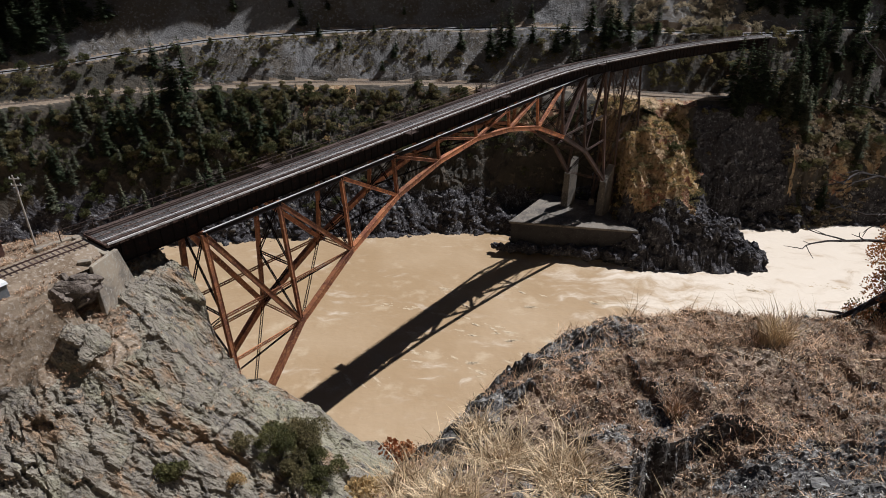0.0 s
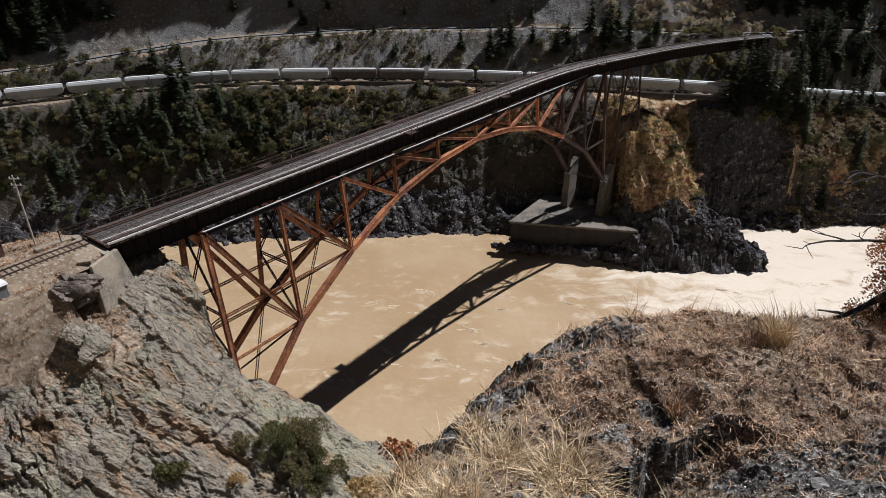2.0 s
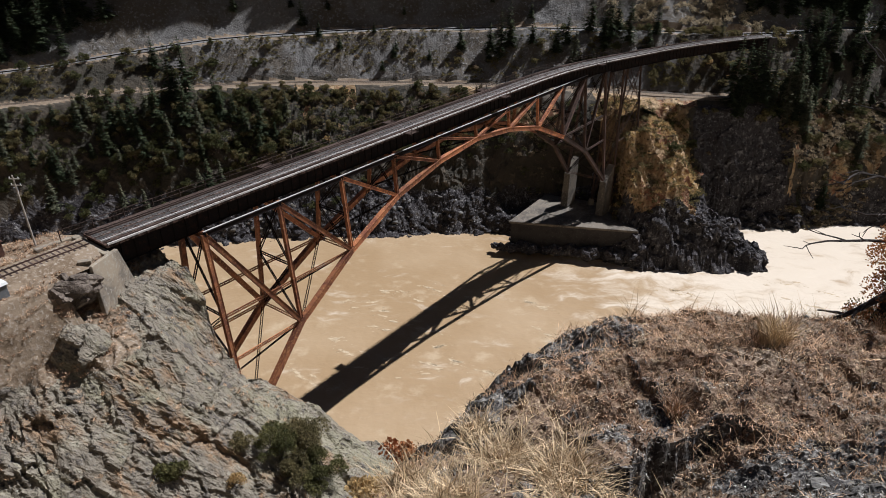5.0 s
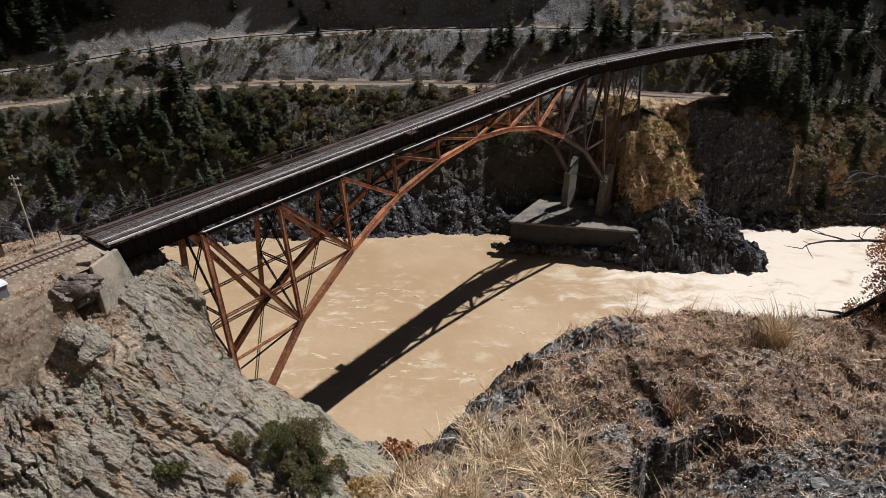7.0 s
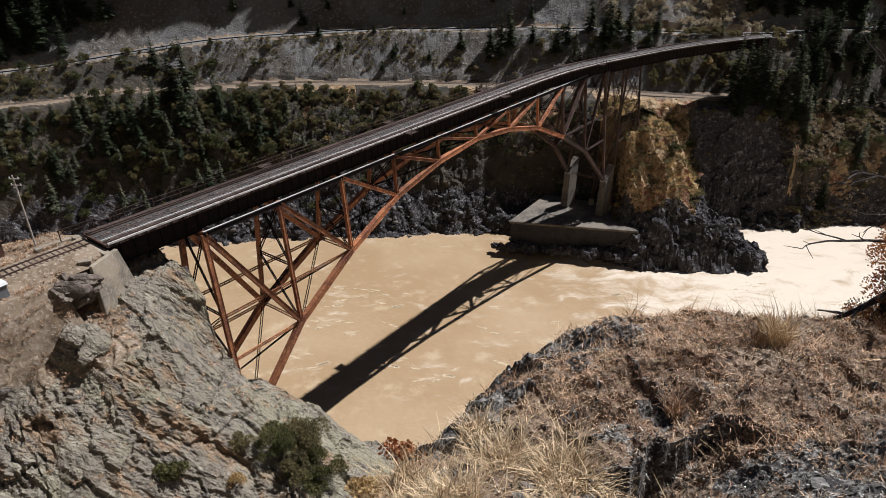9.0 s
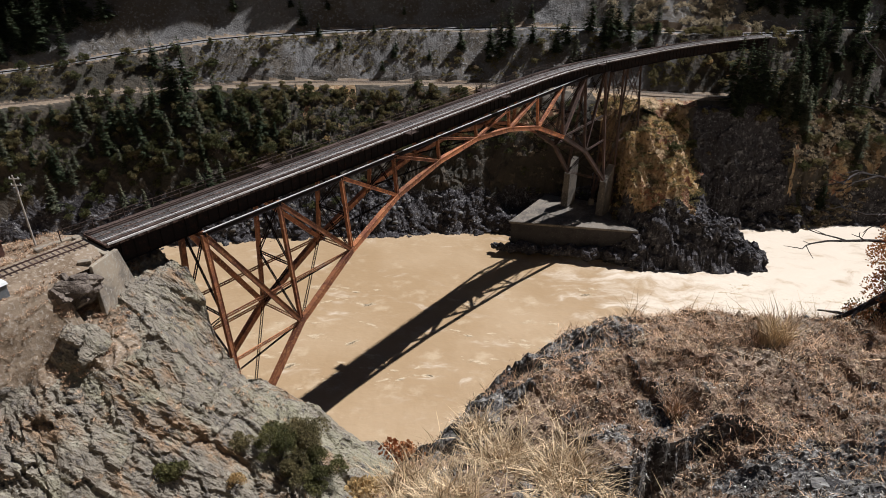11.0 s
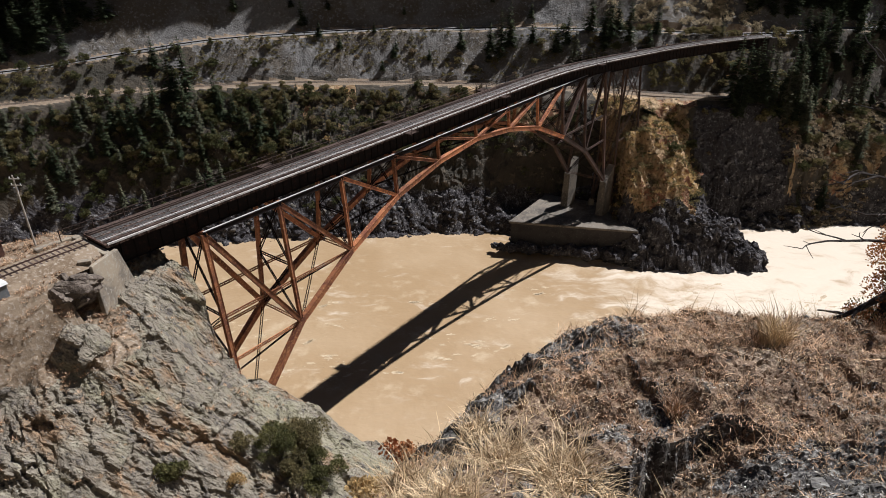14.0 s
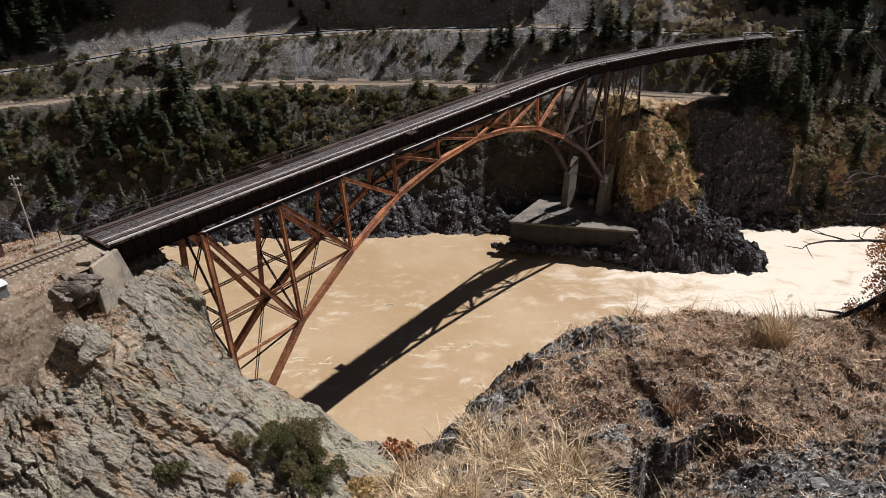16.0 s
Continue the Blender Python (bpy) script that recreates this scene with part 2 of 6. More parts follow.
def far_height(x, y):
    """Height of the far bank: rocky shore, wooded slope, lower railway bench, scree, upper road, mountain with an
    unseen crest added for shade.
    """
    ys = np.interp(x, _sx, _sy) + 2.5 * fbm(x / 9, y / 40, 3, 5)
    yb = np.interp(x, _sx, _by)
    yt, yr, zr, zt = np.interp(x, _x, _ty), np.interp(x, _x, _ry), np.interp(x, _x, _rz), np.interp(x, _x, _tz)
    yb = np.minimum(yb, yt - 4.2)
    ys = np.minimum(ys, yb - 6)
    z = np.full(np.shape(x), -14.0)
    mid = ys + np.maximum(0.32 * (yb - ys), 2.8)
    sh = 3.0 + 3.5 * vnoise(x / 11, y * 0 + 3, 9)
    cliff = np.clip((48 - x) / 10, 0, 1)
    gentle = np.clip((x - 62) / 12, 0, 1)
    step = ys + np.minimum(11 + 3 * vnoise(x / 14, y * 0 + 8, 15), 0.3 * (yb - ys))
    rise = step + np.minimum(8.0, 0.25 * (yb - ys))
    lip = zt - 16.5 + 5 * vnoise(x / 25, y * 0 + 5, 12)
    # the steep crest past yr + 30 is invented, out of view, to shade the scree
    knots = [(ys - 14, -14 + 0 * x), (ys, WATER_Z + 0 * x), (ys + 2.5, WATER_Z + sh), (mid * (1 - cliff) + step * cliff, 4 + sh - 4 * cliff),
             ((mid + 0.05) * (1 - cliff) + rise * cliff, (4.1 + sh) * (1 - cliff) + lip * cliff), (yb, zt - 0.9), (yt - 3.2, zt - 0.1),
             (yt + 3.2, zt - 0.1), (np.maximum(yr - 5.5, yt + 6), zr - 0.3), (np.maximum(yr - 4.5, yt + 7), zr), (np.maximum(yr + 4.5, yt + 12), zr), (yr + 30, zr + 22), (yr + 40 + 14 * gentle, zr + (71 + 70 * np.clip((-25 - x) / 25, 0, 1) + 24 * fbm(x / 6, y * 0 + 4, 3, 43)) * (1 - gentle) + 40 * gentle), (yr + 110, zr + 110), (yr + 240, zr + 175), (yr + 800, zr + 330), (yr + 3000, zr + 400)]
    for (y0, z0), (y1, z1) in zip(knots[:-1], knots[1:]):
        t = np.clip((y - y0) / np.maximum(y1 - y0, 0.01), 0, 1)
        z = np.where(y >= y0, z0 + (z1 - z0) * t, z)
    flat = np.minimum(np.abs(y - yt) / 5, 1) * np.minimum(np.abs(y - yr) / 7, 1)
    low = np.clip((yb - y) / 10, 0, 1)
    flat = np.clip(flat * 1.6 - 0.6, 0, 1) * np.clip((y - ys + 4) / 6, 0.2, 1)
    z = z + flat * (3.0 * fbm(x / 22, y / 22, 4, 21) + (0.4 + 0.9 * low) * fbm(x / 5, y / 5, 4, 33, True, 0.6) + 0.15 + low * 0.7 * facets(x / 3.5, y / 3.0, 51))
    z = np.maximum(z, headland(x, y))
    knoll = 48.6 - 1.0 * np.maximum(np.hypot((x - 114) / 1.4, y - 224) - 4, 0)
    z = np.where(y > yt + 3.4, np.maximum(z, np.minimum(knoll, zt + 1.4 * (y - yt - 3.4))), z)
    shelf = np.clip((19 - np.abs(x - 36)) / 4, 0, 1) * np.clip((y - 160) / 3, 0, 1) * np.clip((199 - y) / 3, 0, 1)
    z = np.where(shelf > 0, np.minimum(z, z * (1 - shelf) + shelf * -3.0), z)
    up = np.clip((y - yr - 6) / 30, 0, 1)
    for cx, high in ((74, 8), (80, 11), (95, 7), (105, 9)):
        z = np.where(y > yr + 4.6, np.maximum(z, zr + high - 0.72 * np.hypot(x - cx, y - yr - 5 - high)), z)
    ribs = np.clip((x - 108) / 10, 0, 1) * low * np.clip((y - ys) / 6, 0, 1)
    z = z + ribs * 7 * fbm(x / 9 + 0.3 * y / 9, y / 40, 3, 57, True, 0.6)
    return z + up * (9 * fbm(x / 30 + y / 90, y / 160 - x / 400, 3, 41, True) + 16 * fbm(x / 120, y / 120, 3, 47))


HEAD = 36.62


def bridge_frame(x, y):
    """Metres along and across the bridge's line."""
    c, s = math.cos(radians(HEAD)), math.sin(radians(HEAD))
    return (x + 32.0) * s + (y - 76.5) * c, (x + 32.0) * c - (y - 76.5) * s


def near_height(x, y):
    z = near_land(x, y)
    a, c = bridge_frame(x, y)
    bench = np.clip((-11.0 - a) / 2.5, 0, 1) * np.clip((c + 13) / 2.5, 0, 1) * np.clip((np.where(a > -19, 1.3, 5.5) - c) / np.where(a > -19, 0.3, 3.0), 0, 1)
    rocky = np.clip((y - 20) / 15, 0, 1)
    u, v = 0.8 * x + 0.6 * y, -0.6 * x + 0.8 * y
    z = z + rocky * (1.8 * fbm(u / 9, v / 17, 3, 3, True, 0.5) - 0.5)
    z = np.where((a < 2) & (y > 40), np.minimum(z, 48.3 - 0.62 * np.maximum(c - 6.5, 0)), z)
    z = np.where((a > -19.5) & (c > -2) & (y > 40), np.minimum(z, 44.2 - 0.4 * np.maximum(c - 2.5, 0)), z)
    z = z * (1 - bench) + bench * (48.95 + 0.35 * fbm(x / 4, y / 4, 3, 71))
    girder = np.clip((a + 12) / 1.5, 0, 1) * np.clip((7 - np.abs(c + 2.6)) / 3, 0, 1) * np.clip((4 - a) / 3, 0, 1)
    z = np.where(girder > 0, np.minimum(z, z * (1 - girder) + girder * 44.8), z)
    foot = np.clip((a + 4.3) / 2, 0, 1) * np.clip((12 - np.abs(c + 2.6)) / 3, 0, 1)
    return np.where(foot > 0, np.minimum(z, z * (1 - foot) + foot * 11.0), z)


def ground_height(x, y):
    t = np.clip((y - 112) / 14, 0, 1)
    k = np.clip((y - 84) / 5, 0, 1)
    zn = np.maximum(near_height(x, y), -14) * (1 - k) - 14 * k
    return zn * (1 - t) + far_height(x, y) * t


def sheet(name, x, y, z, material, smooth=False):
    nx, ny = x.shape[1], x.shape[0]
    me = bpy.data.meshes.new(name)
    i = np.arange(nx * ny).reshape(ny, nx)
    f = np.stack([i[:-1, :-1], i[:-1, 1:], i[1:, 1:], i[1:, :-1]], -1).reshape(-1, 4)
    me.vertices.add(nx * ny)
    me.vertices.foreach_set("co", np.stack([x, y, z], -1).reshape(-1).astype(np.float32))
    me.loops.add(f.size)
    me.loops.foreach_set("vertex_index", f.reshape(-1).astype(np.int32))
    me.polygons.add(len(f))
    me.polygons.foreach_set("loop_start", np.arange(0, f.size, 4, dtype=np.int32))
    me.polygons.foreach_set("use_smooth", np.full(len(f), smooth))
    me.update(calc_edges=True)
    me.materials.append(material)
    return new(name, me)


def spaced(*runs):
    out = []
    for a, b, step in runs:
        out.append(np.arange(a, b, step))
    return np.concatenate(out)


WP = "World"
GRAIN = (Matrix((_s1, _s2, STRATA)).to_euler(), (0.6, 1.0, 1.45))
SPUR_ROCK = mat("grey_cliff_rock", (0.205, 0.174, 0.13), 0.95, 0.0, [(0.09, (0.245, 0.22, 0.145), 0.48, 0.6, 6), (0.14, (0.25, 0.165, 0.095), 0.5, 0.62, 6), (0.5, (0.29, 0.255, 0.185), 0.5, 0.66, 8), (0.9, (0.115, 0.098, 0.08), 0.53, 0.64, 9), (2.6, (0.05, 0.044, 0.04), 0.58, 0.67, 8), (5, (0.4, 0.37, 0.31), 0.6, 0.7, 4)], [(0.6, 1.0, 1.0), (1.8, 1.0, 0.7), (6, 0.9, 0.2)], space=WP, grain=GRAIN)
SHORE_ROCK = mat("dark_river_rock", (0.05, 0.045, 0.045), 0.9, 0.0, [(0.5, (0.17, 0.158, 0.15), 0.53, 0.65, 9), (1.5, (0.02, 0.018, 0.019), 0.5, 0.65, 5), (2.4, (0.34, 0.32, 0.3), 0.6, 0.68, 7)], [(0.6, 0.9, 0.8), (2.2, 0.9, 0.35)], spec=0.08, space=WP)
GOLD_SLOPE = mat("dry_golden_slope", (0.29, 0.195, 0.1), 0.95, 0.0, [(0.12, (0.22, 0.105, 0.058), 0.5, 0.6, 6), (0.5, (0.45, 0.33, 0.19), 0.5, 0.64, 7), (0.9, (0.06, 0.043, 0.028), 0.55, 0.63, 7)], [(0.8, 1.0, 0.9), (3, 0.9, 0.3)], space=WP)
SCREE = mat("grey_scree", (0.125, 0.117, 0.108), 0.95, 0.0, [(0.06, (0.085, 0.07, 0.052), 0.43, 0.58, 6), (0.9, (0.2, 0.19, 0.178), 0.52, 0.66, 6), (2.5, (0.085, 0.078, 0.072), 0.53, 0.66, 4)], [(1.5, 0.8, 0.4), (4, 0.8, 0.18)], space=WP)
SLOPE_SOIL = mat("dry_grass_and_soil", (0.055, 0.045, 0.032), 0.95, 0.0, [(0.07, (0.035, 0.031, 0.022), 0.45, 0.6, 5), (0.4, (0.12, 0.09, 0.058), 0.54, 0.7, 6), (2, (0.05, 0.042, 0.032), 0.52, 0.68, 5)], [(0.8, 0.9, 0.6), (3, 0.8, 0.25)], space=WP)
DIRT = mat("trodden_gravel", (0.22, 0.165, 0.11), 0.95, 0.0, [(0.35, (0.14, 0.098, 0.06), 0.45, 0.6, 6), (3, (0.33, 0.28, 0.22), 0.5, 0.7, 4)], [(3, 0.5, 0.1), (12, 0.4, 0.03)], space=WP)


def river(name):
    """Silty water: small waves, drifting pale streaks, whitewater towards the rapids upstream."""
    m = mat(name, (0.315, 0.215, 0.115), 0.3, 0.0, [(0.02, (0.37, 0.265, 0.155), 0.4, 0.65, 5), (0.15, (0.42, 0.315, 0.195), 0.54, 0.72, 8)], [(0.12, 0.25, 1.2), (0.5, 0.3, 0.4), (1.8, 0.2, 0.1)], spec=0.5, space=WP)
    nd, lk = m.node_tree.nodes, m.node_tree.links
    b = nd["Principled BSDF"]
    base = b.inputs["Base Color"].links[0].from_socket
    pos = nd.new("ShaderNodeNewGeometry").outputs["Position"]
    warp = nd.new("ShaderNodeTexNoise")
    warp.inputs["Scale"].default_value, warp.inputs["Detail"].default_value = 0.05, 3
    lk.new(pos, warp.inputs["Vector"])
    add = nd.new("ShaderNodeVectorMath")
    add.operation = "MULTIPLY_ADD"
    add.inputs[1].default_value = (22, 22, 0)
    lk.new(warp.outputs["Color"], add.inputs[0])
    lk.new(pos, add.inputs[2])
    stretch = nd.new("ShaderNodeMapping")
    stretch.inputs["Scale"].default_value = (0.05, 0.13, 1)
    lk.new(add.outputs[0], stretch.inputs["Vector"])
    t = nd.new("ShaderNodeTexNoise")
    t.inputs["Scale"].default_value, t.inputs["Detail"].default_value, t.inputs["Roughness"].default_value = 1.6, 9, 0.66
    lk.new(stretch.outputs[0], t.inputs["Vector"])
    sep = nd.new("ShaderNodeSeparateXYZ")
    lk.new(pos, sep.inputs[0])
    ramp = nd.new("ShaderNodeMapRange")
    ramp.interpolation_type = "SMOOTHSTEP"
    for k, v in zip((1, 2, 3, 4), (8, 100, 0.0, 0.33)):
        ramp.inputs[k].default_value = v
    lk.new(sep.outputs[0], ramp.inputs[0])
    tot = nd.new("ShaderNodeMath")
    tot.operation = "ADD"
    lk.new(t.outputs["Fac"], tot.inputs[0])
    lk.new(ramp.outputs[0], tot.inputs[1])
    foam = nd.new("ShaderNodeMapRange")
    foam.interpolation_type = "SMOOTHSTEP"
    for k, v in zip((1, 2, 3, 4), (0.55, 0.82, 0.0, 0.85)):
        foam.inputs[k].default_value = v
    lk.new(tot.outputs[0], foam.inputs[0])
    mx = nd.new("ShaderNodeMix")
    mx.data_type = "RGBA"
    lk.new(foam.outputs[0], mx.inputs[0])
    lk.new(base, mx.inputs[6])
    mx.inputs[7].default_value = (0.64, 0.55, 0.43, 1)
    lk.new(mx.outputs[2], b.inputs["Base Color"])
    return m


WATER = river("silty_river")

gx = spaced((-3600, -400, 130), (-400, -180, 10), (-180, -72, 1.5), (-72, -56, 0.6), (-56, 2, 0.17), (2, 18, 0.5), (18, 48, 0.8), (48, 100, 0.42), (100, 126, 0.7), (126, 190, 1.3), (190, 400, 10), (400, 3701, 130))
gy = spaced((-1500, -100, 100), (-100, 28, 6), (28, 42, 0.5), (42, 80, 0.17), (80, 92, 0.6), (92, 145, 3), (145, 165, 1.0), (165, 206, 0.42), (206, 275, 1.0), (275, 420, 5), (420, 4001, 120))
GX, GY = np.meshgrid(gx, gy)
GZ = ground_height(GX, GY)
# break up the near cliff: push its skin in and out along its normals
_dy, _dx = np.gradient(GZ, gy, gx)
_n = np.stack([-_dx, -_dy, np.ones_like(GZ)], -1)
_n /= np.linalg.norm(_n, axis=-1, keepdims=True)
_a, _c = bridge_frame(GX, GY)
_w = np.clip((GY - 30) / 8, 0, 1) * np.clip((88 - GY) / 4, 0, 1) * np.clip((GX + 72) / 8, 0, 1) * np.clip((16 - GX) / 6, 0, 1)
_w *= 1 - np.clip((-10.5 - _a) / 1.5, 0, 1) * np.clip((_c + 14) / 2, 0, 1) * np.clip((np.where(_a > -19, 2.4, 7.5) - _c) / 3, 0, 1)
_k = _w > 0.01
_p = np.stack([GX, GY, GZ], -1)[_k]
_p2 = _p + 0.35 * np.stack([vnoise(_p[:, 0] / 1.1, _p[:, 2] / 1.1, 1), vnoise(_p[:, 1] / 1.1, _p[:, 2] / 1.1, 2), vnoise(_p[:, 0] / 1.1, _p[:, 1] / 1.1, 3)], 1)
_d = 0.09 * broken(_p2, 6.5, 0.5, 301, 1.0, 0.8, 1.6) + 0.12 * broken(_p2, 2.6, 0.34, 307, 1.0, 0.7, 2.4) + 0.13 * broken(_p2, 1.1, 0.32, 311, 1.0, 0.7, 2.2)
_u, _v = _p2 @ np.array(_s1), _p2 @ np.array(STRATA)
for _wide, _deep, _seed in ((2.6, 0.65, 317), (1.2, 0.4, 319)):
    _d -= _deep * np.clip(1 - np.abs(vnoise(_u / (_wide * 3.2), _v / _wide, _seed)) / 0.075, 0, 1) * np.clip(3 * vnoise(_u / 9, _v / 6, _seed + 4) + 0.35, 0, 1)
GX, GY = GX.copy(), GY.copy()
for _arr, _i in ((GX, 0), (GY, 1), (GZ, 2)):
    _arr[_k] += _n[_k][:, _i] * _d * _w[_k]
# the same on the rocks of the far shore, the headland and the gully beside it
_w = np.maximum(np.clip((GX - 50) / 4, 0, 1), np.clip((GX + 95) / 10, 0, 1) * np.clip((9 - GZ) / 4, 0, 1)) * np.clip((124 - GX) / 8, 0, 1) * np.clip((GY - 160) / 3, 0, 1) * np.clip((208 - GY) / 6, 0, 1) * np.clip((30 - GZ) / 6, 0, 1)
_k = _w > 0.01
_p = np.stack([GX, GY, GZ], -1)[_k]
_p2 = _p + 0.6 * np.stack([vnoise(_p[:, 0] / 2, _p[:, 2] / 2, 1), vnoise(_p[:, 1] / 2, _p[:, 2] / 2, 2), vnoise(_p[:, 0] / 2, _p[:, 1] / 2, 3)], 1)
_d = (0.17 * broken(_p2, 7.0, 0.7, 331) + 0.22 * broken(_p2, 3.2, 0.6, 337) + 0.22 * broken(_p2, 1.5, 0.6, 341)) * np.clip((16 - _p[:, 2]) / 8, 0.35, 1) * np.where(_p[:, 0] < 48, 0.5, 1)
for _arr, _i in ((GX, 0), (GY, 1), (GZ, 2)):
    _arr[_k] += _n[_k][:, _i] * _d * _w[_k]
ground = tagged(sheet("ground", GX, GY, GZ, SPUR_ROCK), "steep rocky canyon land with railway bench and scree", "ground", kind="structure")
for m in (SHORE_ROCK, SCREE, SLOPE_SOIL, DIRT, GOLD_SLOPE):
    ground.data.materials.append(m)


def cover(x, y, z):
    """Which soil lies where: 0 cliff rock, 1 river rock, 2 scree, 3 dry slope, 4 gravel, 5 golden slope."""
    k = np.zeros(np.shape(x), np.int32)
    yt, yr = np.interp(x, _x, _ty), np.interp(x, _x, _ry)
    wob = 6 * fbm(x / 14, y / 14, 3, 91)
    far = y > 120
    k[far] = 3
    k[far & (z + wob * 0.8 < 3.5 + (5 + 16 * fbm(x / 16, y / 16, 3, 95)) * np.clip((x - 45) / 8, 0, 1))] = 1
    k[far & (z + wob < 2 + 3 * np.clip((-12 - x) / 10, 0, 1))] = 1
    k[far & (y < yt - 6 + 0.4 * wob) & (x + wob > 84) & (x + 2 * wob < 116)] = 1
    k[far & (x > 50) & (x + 1.5 * wob < 83) & (y < yt - 3) & (z + 2.2 * wob > 9)] = 5
    k[far & (x > -70) & (x < 40) & (y < yt - 3) & (z > 20) & (wob > 1.0)] = 5
    bank = far & (x + 3 * wob > 114) & (y < yt - 3) & (z + wob > 3)
    k[bank] = np.where(wob > 0.8, 5, 3)[bank]
    k[far & (y > yt + 4)] = 2
    k[far & (y > yt + 4) & (x + wob > 82) & (y < yr)] = 3
    k[far & (y > yt + 4) & (y < yr) & (x + wob * 3 < -95)] = 3
    k[far & (y > yr + 20) & (x + wob * 4 > 85)] = 3
    k[far & (np.abs(y - yt) < 3.4)] = 4
    k[far & (np.abs(y - yr) < 5.2)] = 4
    a, c = bridge_frame(x, y)
    k[(y < 100) & (a < -15) & (c > -13) & (c + 0.7 * wob < 11) & (z > 41)] = 4
    k[(y < 100) & (a < -11) & (c > -13) & (c < 5) & (z > 47)] = 4
    return k


def centre(v):
    return (v[:-1, :-1] + v[1:, :-1] + v[:-1, 1:] + v[1:, 1:]) / 4


ground.data.polygons.foreach_set("material_index", cover(centre(GX), centre(GY), centre(GZ)).reshape(-1).astype(np.int32))
wx, wy = np.meshgrid(np.linspace(-3600, 3600, 7), np.linspace(60, 215, 5))
tagged(sheet("water", wx, wy, wx * 0 + WATER_Z, WATER, True), "silty brown river with pale foam in sunlight", "river", kind="structure")

BLUFF_CREST = [(8.3, 10, 77.2), (5.2, 10.9, 76.7), (3.5, 10.7, 76.5), (2.0, 9.8, 76.9), (0.45, 8.5, 76.6), (-0.5, 7, 76.9), (-1.2, 5.3, 77.9), (12, 9, 77.4)]
BLUFF_SLOPE = [(0, 4.2, 79.15), (2, 3.2, 80.4), (2.8, 2.8, 80.8), (3.1, 6.6, 78.3), (1.3, 5.2, 78.8), (0, 0, 82.4), (4, 0, 82.6), (-1.5, 2, 80.6), (7, 5, 79.2), (0, -4, 83.5), (10, 0, 82.6), (-4, -3, 82)]
CRAG = ((0.15, 6.9), (0.85, 8.0), (1.5, 8.4), (2.5, 8.8))
BLUFF_FOOT = [(9, 15, 70), (5, 15, 69), (2, 13, 69), (-0.8, 10.5, 70), (-2, 8, 72), (-3, 5, 75), (-4, 2, 78)]
bluff_land = Spline2(BLUFF_CREST + BLUFF_SLOPE + BLUFF_FOOT)


def ledge(x, y):
    """A hollow under a broken rim of rock."""
    rim = np.interp(x, (0.9, 2.1, 3.0, 4.2, 5.6), (5.2, 5.6, 6.3, 6.45, 6.3)) + 0.5 * vnoise(x / 0.8, y / 2, 63) + 0.12 * vnoise(x / 0.2, y / 0.2, 64)
    deep = np.interp(x, (1.6, 1.8, 2.5, 3.1, 3.9, 5.3), (0, 1.15, 1.1, 0.65, 0.3, 0))
    return -deep * np.clip((rim - y) / 0.1, 0, 1) * np.clip((y - rim + 2.3) / 1.7, 0, 1)


def crag(x, y):
    """1 on the bare rock along the crest over the river, 0 off it."""
    best = np.full(np.shape(x), 9.0)
    for (x0, y0), (x1, y1) in zip(CRAG[:-1], CRAG[1:]):
        t = np.clip(((x - x0) * (x1 - x0) + (y - y0) * (y1 - y0)) / ((x1 - x0) ** 2 + (y1 - y0) ** 2), 0, 1)
        best = np.minimum(best, np.hypot(x - x0 - t * (x1 - x0), y - y0 - t * (y1 - y0)))
    return np.clip(1.5 - best / 0.7, 0, 1)


def bluff_height(x, y):
    return crag(x, y) * (0.12 + 0.1 * facets(x / 0.7 + 0.3 * vnoise(x * 3, y * 3, 8), y / 0.6, 73) + 0.16 * fbm(x / 0.7, y / 0.7, 4, 74, True, 0.55)) + bluff_land(x, y) + 0.34 * fbm(x / 2.2 + 0.5 * vnoise(x, y, 60), y / 1.5, 3, 61, True) + 0.07 * fbm(x / 0.45, y / 0.45, 4, 67, True, 0.6) + 0.13 * facets(x / 0.8 + 0.3 * vnoise(x * 2, y * 2, 4), y / 0.6, 69) * np.clip(0.6 + 2 * vnoise(x / 1.8, y / 1.8, 65), 0.1, 1) + 0.06 * facets(x / 0.24 + 0.4 * vnoise(x * 6, y * 6, 5), y / 0.2, 70) + 0.022 * fbm(x / 0.12, y / 0.12, 2, 72, True, 0.6) - 0.6 + ledge(x, y)


BLUFF = mat("lichened_rock_with_dry_earth", (0.165, 0.11, 0.07), 0.95, 0.0, [(0.8, (0.24, 0.185, 0.13), 0.52, 0.62, 7), (4, (0.09, 0.062, 0.043), 0.5, 0.64, 6), (16, (0.42, 0.32, 0.21), 0.55, 0.65, 5), (9, (0.03, 0.022, 0.017), 0.57, 0.66, 5)], [(8, 0.8, 0.06), (30, 0.9, 0.02)], space="World")
BX, BY = np.meshgrid(spaced((-4, -1.8, 0.08), (-1.8, 9.6, 0.036), (9.6, 12.5, 0.08)), spaced((-4, 3.0, 0.08), (3.0, 11.6, 0.036), (11.6, 15, 0.08)))
BZ = bluff_height(BX, BY)
bluff = tagged(sheet("bluff", BX, BY, BZ, BLUFF), "dark lichened rock bluff with dry grass above the river", "rock bluff", kind="structure")
